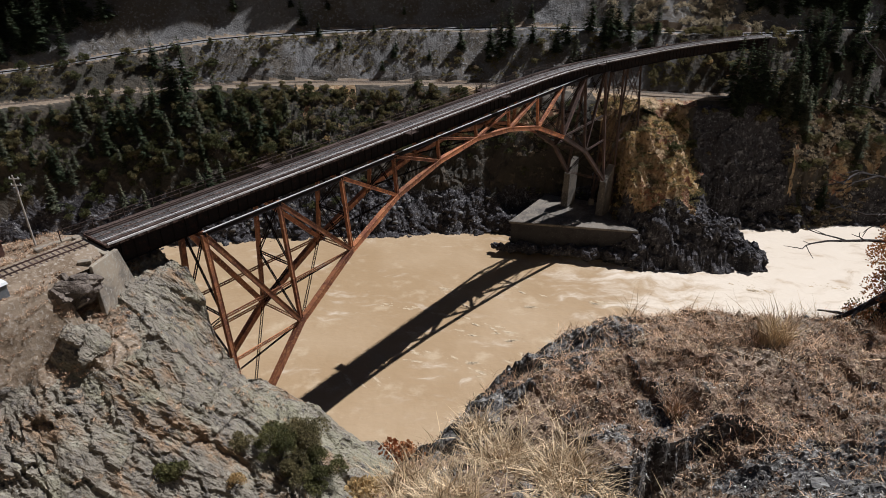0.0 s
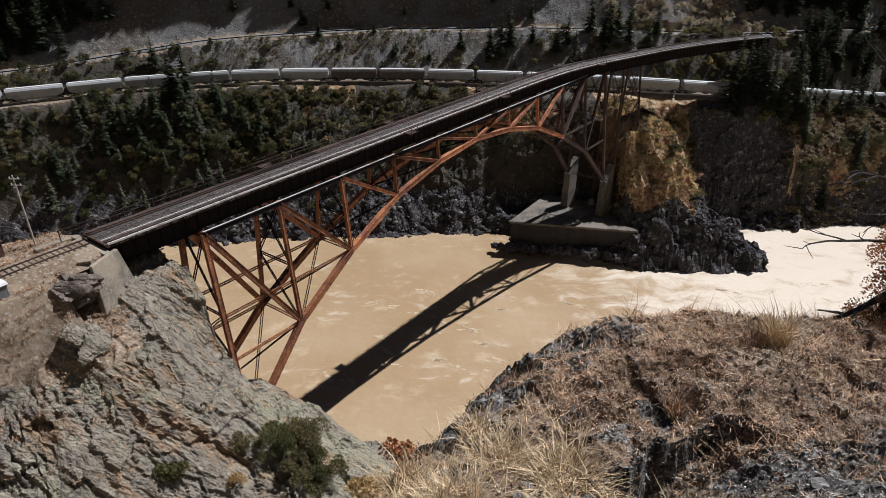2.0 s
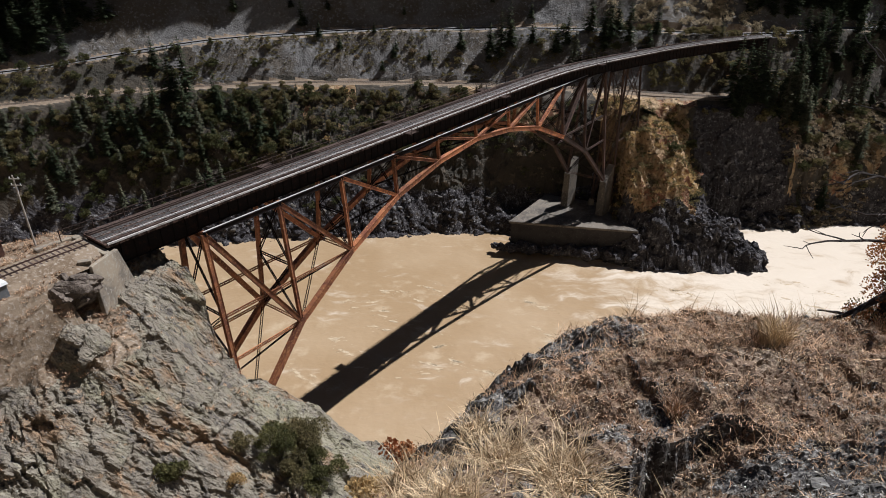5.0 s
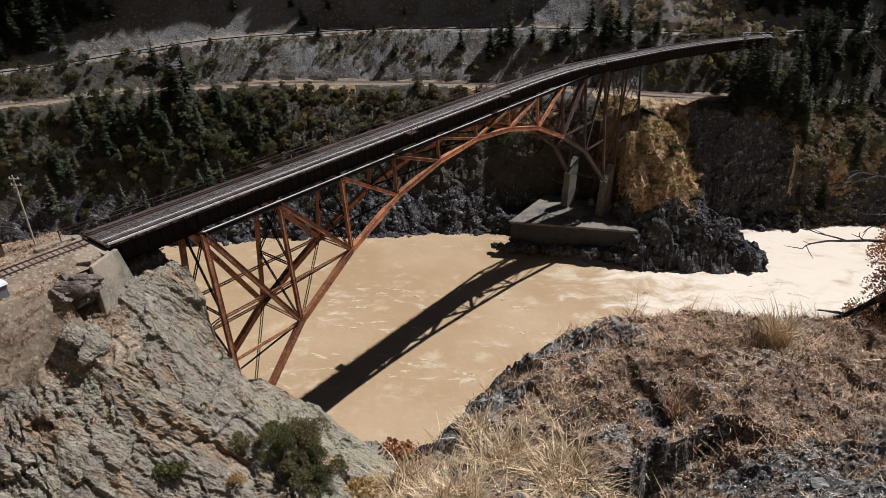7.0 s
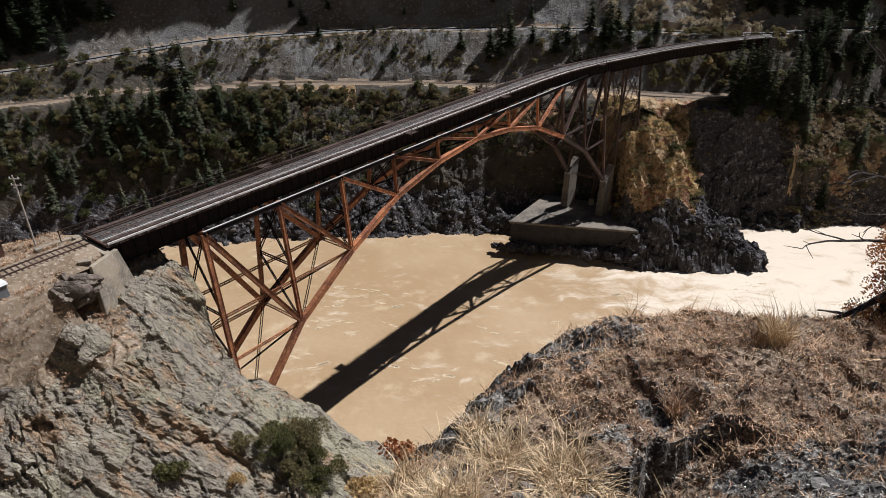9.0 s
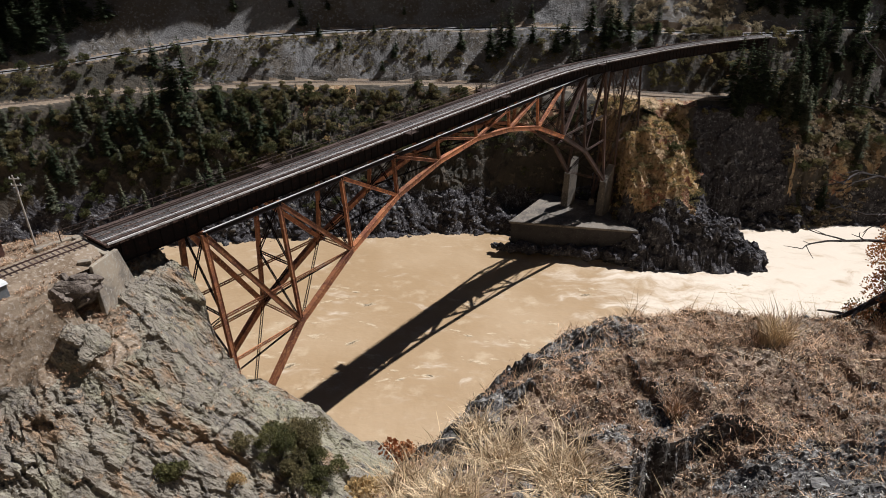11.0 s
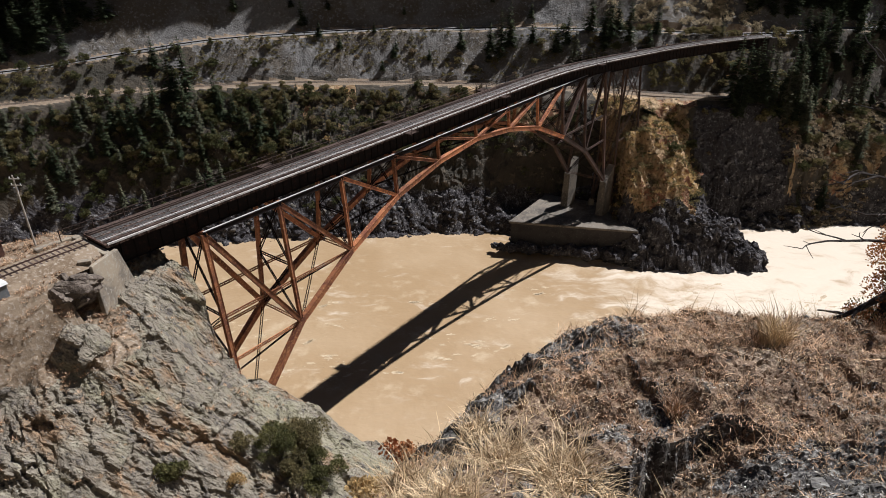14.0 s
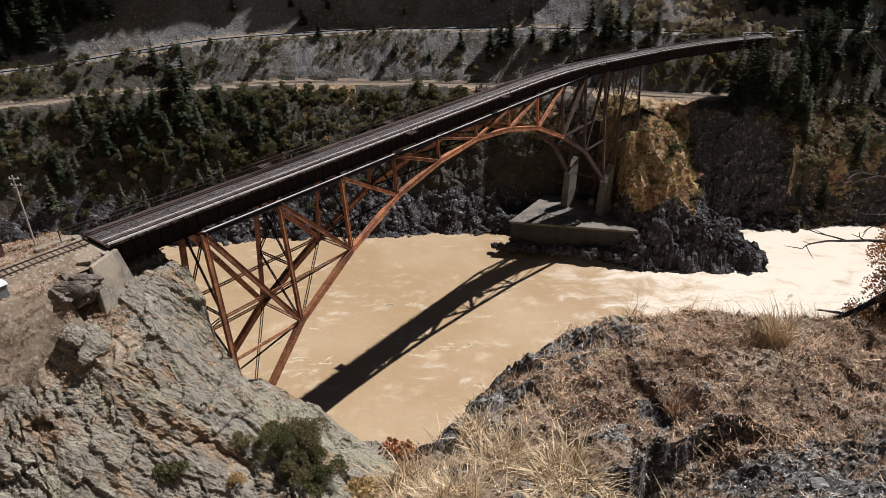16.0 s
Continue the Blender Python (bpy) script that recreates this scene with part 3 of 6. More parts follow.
LICHEN = mat("dark_lichened_rock", (0.085, 0.076, 0.067), 0.95, 0.0, [(2.5, (0.035, 0.031, 0.029), 0.48, 0.62, 5), (6, (0.2, 0.185, 0.16), 0.5, 0.6, 7), (16, (0.4, 0.375, 0.33), 0.57, 0.63, 5), (11, (0.02, 0.017, 0.015), 0.57, 0.64, 5)], [(6, 0.8, 0.08), (28, 0.9, 0.025)], space=WP)
bluff.data.materials.append(LICHEN)
_gy, _gx = np.gradient(BZ, BY[:, 0], BX[0])
_bare = (np.hypot(_gx, _gy) > 2.3 + 1.6 * fbm(BX / 0.8, BY / 0.8, 3, 152)) | (fbm(BX / 2.2, BY / 1.5, 4, 150) > 0.14 + 0.34 * np.clip((BY - 6.2 - 0.15 * (BX - 3)) / 1.4, -1, 1) + 0.5 * np.clip((1.2 - BX) / 1.5, 0, 1)) | (crag(BX, BY) > 0.45 + 0.5 * fbm(BX / 0.6, BY / 0.6, 3, 155))
bluff.data.polygons.foreach_set("material_index", _bare[:-1, :-1].reshape(-1).astype(np.int32))


# ---- the bridge ----
def part(name, bm, material, parent, label=""):
    me = bpy.data.meshes.new(name)
    bm.to_mesh(me)
    bm.free()
    me.materials.append(material)
    ob = new(name, me)
    ob.parent = parent
    if label:
        ob["label"] = label
    return ob


def bar(bm, p, q, w, h, up=(0, 0, 1)):
    """A square bar from p to q: w wide sideways, h deep along up."""
    p, q, up = Vector(p), Vector(q), Vector(up)
    d = (q - p).normalized()
    s = d.cross(up)
    s = s.normalized() if s.length > 1e-4 else Vector((1, 0, 0))
    u = s.cross(d)
    vs = [bm.verts.new(c + s * (w / 2 * i) + u * (h / 2 * j)) for c in (p, q) for i, j in ((-1, -1), (1, -1), (1, 1), (-1, 1))]
    for k in range(4):
        bm.faces.new((vs[k], vs[(k + 1) % 4], vs[4 + (k + 1) % 4], vs[4 + k]))
    bm.faces.new(vs[3::-1])
    bm.faces.new(vs[4:])


def box(bm, x0, x1, y0, y1, z0, z1):
    bar(bm, ((x0 + x1) / 2, y0, (z0 + z1) / 2), ((x0 + x1) / 2, y1, (z0 + z1) / 2), x1 - x0, z1 - z0)


def riveted(bm, p, q, w, h, side):
    """A built-up box member: a plate each side, cover plates, flange lips along the edges."""
    p, q = Vector(p), Vector(q)
    bar(bm, p, q, w, h * 0.9, Vector(side).cross(q - p))
    n = Vector(side).normalized()
    u = n.cross((q - p)).normalized()
    for s in (-1, 1):
        bar(bm, p + u * (s * h * 0.47), q + u * (s * h * 0.47), w + 0.14, 0.06, u)


def laced(bm, p, q, w, t=0.09, side=(1, 0, 0), step=None):
    """Two angles with zigzag lacing between them."""
    p, q = Vector(p), Vector(q)
    d = q - p
    s = d.cross(Vector(side)).normalized() * (w / 2)
    bar(bm, p + s, q + s, t * 1.6, t * 1.6, side)
    bar(bm, p - s, q - s, t * 1.6, t * 1.6, side)
    n = max(2, round(d.length / (step or w * 1.1)))
    for k in range(n):
        e = s if k % 2 else -s
        bar(bm, p + d * (k / n) + e, p + d * ((k + 1) / n) - e, t * 0.8, t * 0.5, side)


ALONG = Vector((math.sin(radians(HEAD)), math.cos(radians(HEAD)), 0))
ACROSS = Vector((math.cos(radians(HEAD)), -math.sin(radians(HEAD)), 0))
FOOT = Vector((-32.0, 76.5, 46.25))
PANEL, GAUGE, BATTER = 12.95, 5.5, 0.097
DROP = (32.2, 20.0, 12.75, 7.27, 4.49, 3.32, 4.49, 7.27, 12.75, 20.0, 32.2)
DECK_Z = 50.0


def at(a, c, z):
    """A place on the bridge: metres along, across to the sunny side, and height."""
    return Vector((FOOT.x, FOOT.y, 0)) + ALONG * a + ACROSS * c + Vector((0, 0, z))


CURVE, RADIUS = 100.0, 190.0


def bend(a, c, z):
    """The same on the track, which dips a little and curves away beyond the far half of the arch."""
    u = min(1.0, max(0.0, (a - 85) / 65))
    z -= 1.4 * u * u * (3 - 2 * u)
    if a <= CURVE:
        return at(a, c, z)
    g = (a - CURVE) / RADIUS
    return at(CURVE + (RADIUS - (c + 2.6)) * math.sin(g), RADIUS - 2.6 - (RADIUS - (c + 2.6)) * math.cos(g), z)


def node(k, low, side):
    d = DROP[k] if low else 0.0
    c = (BATTER * d) if side else (-GAUGE - BATTER * d)
    return at(k * PANEL, c, FOOT.z - d)


bridge = tagged(new("arch_bridge"), "rusty steel spandrel-braced arch railway bridge over the river", "bridge")


def beam(name, p, q, w, h, side=None, lace=False, material=None):
    bm = bmesh.new()
    side = side or ACROSS
    if lace:
        laced(bm, p, q, w, h, side)
    else:
        riveted(bm, p, q, w, h, side)
    # far-end members take the darker rust, painting the shade of the curved deck
    return part(name, bm, material or (RUST_DARK_SHADED if min((p - FOOT).dot(ALONG), (q - FOOT).dot(ALONG)) > 102 else RUST), bridge)


for side in (1, 0):
    for k in range(10):
        beam("lower_chord", node(k, 1, side), node(k + 1, 1, side), 0.75, 0.95)
        beam("upper_chord", node(k, 0, side), node(k + 1, 0, side), 0.6, 0.6, None, False, STEEL_DARK_SHADED)
        if side:
            # added pale strip that paints the white sun highlight along the chord
            bm = bmesh.new()
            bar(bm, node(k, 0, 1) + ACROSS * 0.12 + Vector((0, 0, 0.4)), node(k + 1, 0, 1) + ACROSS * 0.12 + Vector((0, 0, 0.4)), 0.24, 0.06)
            part("chord_highlight", bm, SUNLIT_EDGE, bridge, "pale strip painting the sunlit highlight on the upper chord")
        a, b = (k, k + 1) if k < 5 else (k + 1, k)
        beam("diagonal", node(a, 0, side), node(b, 1, side), 0.55, 0.75 - 0.07 * min(k, 9 - k))
    for k in range(11):
        beam("post", node(k, 0, side), node(k, 1, side), 0.5, 0.7 if k in (0, 10) else 0.55 - 0.05 * min(k, 10 - k))
    # level struts that stay the tall posts
    for k, ends in ((1, ((0, 1),)), (2, ((0, 1), (1, 2))), (9, ((10, 9),)), (8, ((10, 9), (9, 8)))):
        for a, b in ends:
            z = FOOT.z - DROP[k]
            p, q = (at(m * PANEL, (BATTER * DROP[k]) if side else (-GAUGE - BATTER * DROP[k]), z) for m in (a, b))
            beam("strut", p, q, 0.4, 0.1, ACROSS, True)
for k in range(11):
    beam("cross_strut", node(k, 1, 0), node(k, 1, 1), 0.5, 0.09, ALONG, True)
    beam("floor_beam", node(k, 0, 0), node(k, 0, 1), 0.4, 0.9)
    d = DROP[k]
    levels = [0.0, d] if d < 9 else ([0.0, d / 2, d] if d < 25 else [0.0, d * 0.39, d * 0.62, d])
    for d0, d1 in zip(levels[:-1], levels[1:]):
        p0, p1 = at(k * PANEL, -GAUGE - BATTER * d0, FOOT.z - d0), at(k * PANEL, BATTER * d0, FOOT.z - d0)
        q0, q1 = at(k * PANEL, -GAUGE - BATTER * d1, FOOT.z - d1), at(k * PANEL, BATTER * d1, FOOT.z - d1)
        if d > 6:
            beam("sway_brace", p0, q1, 0.4, 0.08, ALONG, True, STEEL_DARK_SHADED)
            beam("sway_brace", p1, q0, 0.4, 0.08, ALONG, True, STEEL_DARK_SHADED)
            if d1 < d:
                beam("cross_strut", q0, q1, 0.4, 0.09, ALONG, True, STEEL_DARK_SHADED)
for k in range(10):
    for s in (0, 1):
        beam("lateral", node(k, 1, s), node(k + 1, 1, 1 - s), 0.35, 0.07, (0, 0, 1), True, STEEL_DARK_SHADED)

# plate girders, cross beams and deck
stiffener = {}
for c in (-4.6, -0.6):
    for a0, a1 in ((-12.4, 0), *((k * PANEL, (k + 1) * PANEL) for k in range(10)), (129.5, 136), (136, 145), (145, 170), (170, 204)):
        bm = bmesh.new()
        n = 1 if a1 <= 78 else 3
        top, bottom = DECK_Z - 0.45, (DECK_Z - 3.0 if 0 <= a0 < 129 else DECK_Z - 3.4)
        half = [(-0.25, bottom), (0.25, bottom), (0.25, bottom + 0.06), (0.03, bottom + 0.06), (0.03, top - 0.06), (0.25, top - 0.06)]
        outline = half + [(0.25, top), (-0.25, top), (-0.25, top - 0.06), (-0.03, top - 0.06), (-0.03, bottom + 0.06), (-0.25, bottom + 0.06)]
        rings = [[bm.verts.new(bend(a0 + 0.05 + (a1 - a0 - 0.1) * i / n, c + w, z)) for w, z in outline] for i in range(n + 1)]
        for r0, r1 in zip(rings[:-1], rings[1:]):
            for q in range(12):
                bm.faces.new((r0[q], r0[(q + 1) % 12], r1[(q + 1) % 12], r1[q]))
        bm.faces.new(rings[0][::-1])
        bm.faces.new(rings[-1])
        girder = part("plate_girder", bm, STEEL_DARK_SHADED, bridge)
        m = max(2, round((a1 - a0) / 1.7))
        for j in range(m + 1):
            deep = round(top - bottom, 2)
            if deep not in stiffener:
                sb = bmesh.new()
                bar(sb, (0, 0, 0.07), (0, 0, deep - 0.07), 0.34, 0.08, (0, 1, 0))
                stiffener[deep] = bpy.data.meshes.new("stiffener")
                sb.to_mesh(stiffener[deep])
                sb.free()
                stiffener[deep].materials.append(STEEL_DARK_SHADED)
            st = new("stiffener", stiffener[deep])
            st.parent = girder
            st.matrix_basis = Matrix.Translation(bend(a0 + 0.06 + (a1 - a0 - 0.12) * j / m, c, bottom)) @ pose(0, 0, 0, 0, 0, -HEAD)
for k in range(11):
    for c in (-4.6, -0.6):
        bm = bmesh.new()
        bar(bm, at(k * PANEL, c, FOOT.z + 0.3), at(k * PANEL, c, DECK_Z - 3.02), 0.5, 0.6, ALONG)
        part("bearing_stool", bm, STEEL_DARK_SHADED, bridge)


def rng(a, b, s):
    v = []
    while a < b:
        v.append(a)
        a += s
    return v


sb = bmesh.new()
bar(sb, (-2.75, 0, -0.15), (2.75, 0, -0.15), 0.33, 0.3)
tie_mesh = bpy.data.meshes.new("tie")
sb.to_mesh(tie_mesh)
sb.free()
tie_mesh.materials.append(TIE_WOOD)
rest = bmesh.new()
for i, a in enumerate(rng(-12.4, 204, 0.39)):
    j = random.uniform(-0.06, 0.06)
    if i < 300:
        ob = new("tie", tie_mesh)
        ob.parent = bridge
        g = math.degrees(max(0, a - CURVE) / RADIUS)
        ob.matrix_basis = Matrix.Translation(bend(a, -2.3 + j, DECK_Z - 0.15)) @ pose(0, 0, 0, 0, 0, -HEAD - g)
    else:
        bar(rest, bend(a, -5.05 + j, DECK_Z - 0.3), bend(a, 0.45 + j, DECK_Z - 0.3), 0.33, 0.3)
tagged(part("far_timbers", rest, WOOD, bridge, "weathered timber ties beyond the arch"), kind="stuff")
for c, w, name in ((-3.32, 0.075, "rail"), (-1.88, 0.075, "rail"), (-3.0, 0.07, "guard_rail"), (-2.2, 0.07, "guard_rail")):
    bm = bmesh.new()
    pts = [-12.4] + rng(0, 204, 5) + [204]
    for s, e in zip(pts[:-1], pts[1:]):
        bar(bm, bend(s, c, DECK_Z - 0.06), bend(e, c, DECK_Z - 0.06), w, 0.17)
        bar(bm, bend(s, c, DECK_Z - 0.14), bend(e, c, DECK_Z - 0.14), w + 0.07, 0.02)
    part(name, bm, RAIL, bridge)
# sunny-side timbers get the paler colour, as painted sunlight; the others stay WOOD
for c, w, h, z, m, name in ((0.36, 0.2, 0.22, -0.02, SUNLIT_EDGE, "edge_timber"), (-4.4, 0.25, 0.2, -0.03, WOOD, "edge_timber"), (-0.55, 0.24, 0.06, -0.1, WOOD, "walk_plank"),
                            (-1.2, 0.16, 0.16, -0.06, SUNLIT_EDGE, "guard_timber"), (-3.95, 0.2, 0.16, -0.06, WOOD, "guard_timber"),
                            (-4.8, 0.3, 0.06, -0.1, WOOD, "walk_plank"), (-5.15, 0.3, 0.06, -0.1, WOOD, "walk_plank")):
    bm = bmesh.new()
    pts = [-12.4] + rng(-12, 204, 6.1) + [204]
    for s, e in zip(pts[:-1], pts[1:]):
        j = random.uniform(-0.02, 0.02)
        bar(bm, bend(s + 0.02, c + j, DECK_Z + z), bend(e - 0.02, c + j, DECK_Z + z), w, h)
    part(name, bm, m, bridge)
for z in (0.55, 1.1):
    bm = bmesh.new()
    pts = rng(-15, 204, 4)
    for s, e in zip(pts[:-1], pts[1:]):
        bar(bm, bend(s, -5.4, DECK_Z + z), bend(e, -5.4, DECK_Z + z), 0.07, 0.07)
    part("handrail", bm, WOOD, bridge)
bm = bmesh.new()
bar(bm, (0, 0, -0.4), (0, 0, 1.15), 0.1, 0.1, (1, 0, 0))
first = part("handrail_post", bm, WOOD, bridge)
for i, a in enumerate(rng(-15, 204, 4)):
    ob = first if i == 0 else new("handrail_post", first.data)
    ob.parent = bridge
    ob.location = bend(a, -5.4, DECK_Z)


# ---- abutment, piers, tower ----
def prism(bm, base, top):
    """A solid between two rings of equal length."""
    lo, hi = [bm.verts.new(p) for p in base], [bm.verts.new(p) for p in top]
    n = len(lo)
    for i in range(n):
        bm.faces.new((lo[i], lo[(i + 1) % n], hi[(i + 1) % n], hi[i]))
    bm.faces.new(lo[::-1])
    bm.faces.new(hi)


def slab(a0, a1, c0, c1, z0, z1, grow=0.0):
    bm = bmesh.new()
    prism(bm, [at(a0 - grow, c0 - grow, z0), at(a1 + grow, c0 - grow, z0), at(a1 + grow, c1 + grow, z0), at(a0 - grow, c1 + grow, z0)],
          [at(a0, c0, z1), at(a1, c0, z1), at(a1, c1, z1), at(a0, c1, z1)])
    bmesh.ops.bevel(bm, geom=bm.edges[:], offset=0.06, segments=1, affect="EDGES")
    return bm


abutment = tagged(new("abutment"), "pale concrete bridge abutment with wing wall on the rock", "abutment")
part("back_wall", slab(-13.4, -12.5, -6.6, 1.0, 43, 49.3), CONCRETE, abutment)
part("bridge_seat", slab(-12.5, -10.9, -6.6, 0.2, 42, DECK_Z - 3.5, 0.2), CONCRETE, abutment)
bm = bmesh.new()
prism(bm, [Vector(p) for p in ((-38.9, 61.3, 43.5), (-38.3, 61.2, 43.5), (-38.0, 68.6, 43.5), (-38.7, 68.6, 43.5))], [Vector(p) for p in ((-39.55, 62.3, 49.3), (-39.1, 62.2, 49.3), (-38.1, 66.4, 49.35), (-38.6, 66.6, 49.35))])
bmesh.ops.bevel(bm, geom=bm.edges[:], offset=0.06, segments=1, affect="EDGES")
part("wing_wall", bm, CONCRETE, abutment)
part("wing_wall", slab(-17.6, -13.4, -7.0, -6.3, 44.6, 49.3, 0.2), CONCRETE, abutment)

pier = tagged(new("bridge_pier"), "stepped concrete pier platform on dark rocks by the river", "bridge pier")


APRON = ((19.8, 174.8), (57.1, 167.8), (53.0, 187.5), (34.0, 196.0))


def apron(name, z0, z1, grow, material):
    mid = Vector((41, 181, 0))
    ring = [mid + (Vector((x, y, 0)) - mid) * grow for x, y in APRON]
    bm = bmesh.new()
    prism(bm, [p + Vector((0, 0, z0)) for p in ring], [p + Vector((0, 0, z1)) for p in ring])
    bmesh.ops.bevel(bm, geom=bm.edges[:], offset=0.1, segments=1, affect="EDGES")
    return part(name, bm, material, pier)


apron("platform", 1.5, 2.2, 1.0, PIER_CONCRETE)
apron("plinth", -9.5, 1.54, 0.965, SHADED_CONCRETE)
for side in (1, 0):
    p = node(10, 1, side)
    bm = bmesh.new()
    lo = at(131.6, p.dot(ACROSS) - Vector((FOOT.x, FOOT.y, 0)).dot(ACROSS), 0)
    d = ALONG * 2.1, ACROSS * 0.95
    prism(bm, [lo + d[0] * i * 1.25 + d[1] * j * 1.2 + Vector((0, 0, 2.6)) for i, j in ((-1, -1), (1, -1), (1, 1), (-1, 1))],
          [lo + d[0] * i * (1.0 if i < 0 else 1.5) + d[1] * j + Vector((0, 0, 13.4 if i < 0 else 17.4)) for i, j in ((-1, -1), (1, -1), (1, 1), (-1, 1))])
    part("pedestal", bm, PIER_CONCRETE, pier)
foot_pier = tagged(new("arch_footing"), "concrete footing of the arch on the near rock", "footing")
for side in (1, 0):
    p = node(0, 1, side)
    bm = bmesh.new()
    prism(bm, [p + ALONG * i * 2.2 + ACROSS * j * 1.8 + Vector((0, 0, -7)) for i, j in ((-1, -1), (1, -1), (1, 1), (-1, 1))],
          [p + ALONG * i * 1.3 + ACROSS * j * 1.2 + Vector((0, 0, 0.4)) for i, j in ((-1, -1), (1, -1), (1, 1), (-1, 1))])
    part("pedestal", bm, CONCRETE, foot_pier)


def gz(x, y):
    return float(ground_height(np.array([[float(x)]]), np.array([[float(y)]]))[0, 0])


def tower(a, span):
    t = tagged(new("trestle_tower"), "rusty X-braced steel trestle tower under the curved approach", "trestle tower", "approach towers")
    legs = []
    for da in (-span, span):
        for c in (-4.6, -0.6):
            top = bend(a + da, c, DECK_Z - 3.45)
            s = -1 if c < -2 else 1
            low = bend(a + da * 1.1, c + s * 1.6, 0)
            low.z = max(gz(low.x, low.y), 4) - 0.3
            legs.append((top, low))
            bm = bmesh.new()
            riveted(bm, top, low, 0.35, 0.4, ACROSS)
            part("leg", bm, RUST_DARK_SHADED, t)
            bm = bmesh.new()
            prism(bm, [low + Vector((i * 0.9, j * 0.9, -1.6)) for i, j in ((-1, -1), (1, -1), (1, 1), (-1, 1))], [low + Vector((i * 0.6, j * 0.6, 0.5)) for i, j in ((-1, -1), (1, -1), (1, 1), (-1, 1))])
            part("footing", bm, CONCRETE, t)
    for i, j in ((0, 1), (2, 3), (0, 2), (1, 3)):
        (p, p2), (q, q2) = legs[i], legs[j]
        for k in range(2):
            u0, u1 = k / 2, (k + 1) / 2
            for m, n in ((p.lerp(p2, u0), q.lerp(q2, u1)), (q.lerp(q2, u0), p.lerp(p2, u1)), (p.lerp(p2, u1 * 0.98), q.lerp(q2, u1 * 0.98))):
                bm = bmesh.new()
                laced(bm, m, n, 0.28, 0.06, ALONG)
                part("brace", bm, RUST_DARK_SHADED, t)
    return t


tower(140.5, 4.2)
end_wall = tagged(new("far_abutment"), "dark concrete abutment where the bridge meets the hillside", "abutment")
bm = bmesh.new()
e0, e1 = bend(203.5, -5.4, 0), bend(203.5, 0.2, 0)
f0, f1 = bend(207, -5.4, 0), bend(207, 0.2, 0)
prism(bm, [v + Vector((0, 0, 33)) for v in (e0, e1, f1, f0)], [v + Vector((0, 0, DECK_Z - 0.5)) for v in (e0, e1, f1, f0)])
part("back_wall", bm, SHADED_CONCRETE, end_wall)

# platforms beside the deck
for a, c, s in ((42.5, 1.25, 1), (74, 1.25, 1), (121, 1.25, 1), (45, -5.9, -1), (76, -5.9, -1), (16, -5.9, -1)):
    bay = tagged(new("refuge_platform"), "weathered timber refuge platform beside the bridge deck", "platform", "refuge platforms")
    bm = bmesh.new()
    for k in range(6):
        bar(bm, bend(a - 1.0 + k * 0.4, c - 0.85, DECK_Z - 0.05), bend(a - 1.0 + k * 0.4, c + 0.85, DECK_Z - 0.05), 0.36, 0.07)
    part("planking", bm, WOOD, bay)
    for e in (-0.9, 0.9):
        bm = bmesh.new()
        bar(bm, bend(a + e, c - s * 2.2, DECK_Z - 0.3), bend(a + e, c + s * 0.85, DECK_Z - 0.22), 0.16, 0.22)
        part("bracket", bm, WOOD, bay)
        bm = bmesh.new()
        bar(bm, bend(a + e, c + s * 0.8, DECK_Z), bend(a + e, c + s * 0.8, DECK_Z + 1.05), 0.09, 0.09, ALONG)
        part("post", bm, WOOD, bay)
    bm = bmesh.new()
    bar(bm, bend(a - 0.95, c + s * 0.8, DECK_Z + 1.03), bend(a + 0.95, c + s * 0.8, DECK_Z + 1.03), 0.08, 0.08)
    part("rail", bm, WOOD, bay)

# ---- railway and road lines ----
BALLAST = mat("brown_ballast", (0.2, 0.15, 0.1), 0.95, 0.0, [(0.7, (0.13, 0.095, 0.065), 0.45, 0.65, 5), (9, (0.29, 0.24, 0.18), 0.52, 0.7, 3)], [(10, 0.7, 0.06)], space=WP)
ASPHALT = mat("grey_road", (0.11, 0.105, 0.1), 0.9, 0.0, [(0.3, (0.17, 0.16, 0.15), 0.45, 0.65, 4)], [(12, 0.3, 0.02)], space=WP)


def strip(bm, line, half, low, h0, h1):
    """A raised bed along a line of points."""
    rows = []
    for i, p in enumerate(line):
        d = (Vector(line[min(i + 1, len(line) - 1)]) - Vector(line[max(i - 1, 0)])).normalized()
        s = Vector((d.y, -d.x, 0))
        p = Vector(p)
        rows.append([bm.verts.new(p + s * w + Vector((0, 0, h))) for w, h in ((-low, h0), (-half, h1), (half, h1), (low, h0))])
    for r0, r1 in zip(rows[:-1], rows[1:]):
        for k in range(3):
            bm.faces.new((r0[k], r0[k + 1], r1[k + 1], r1[k]))


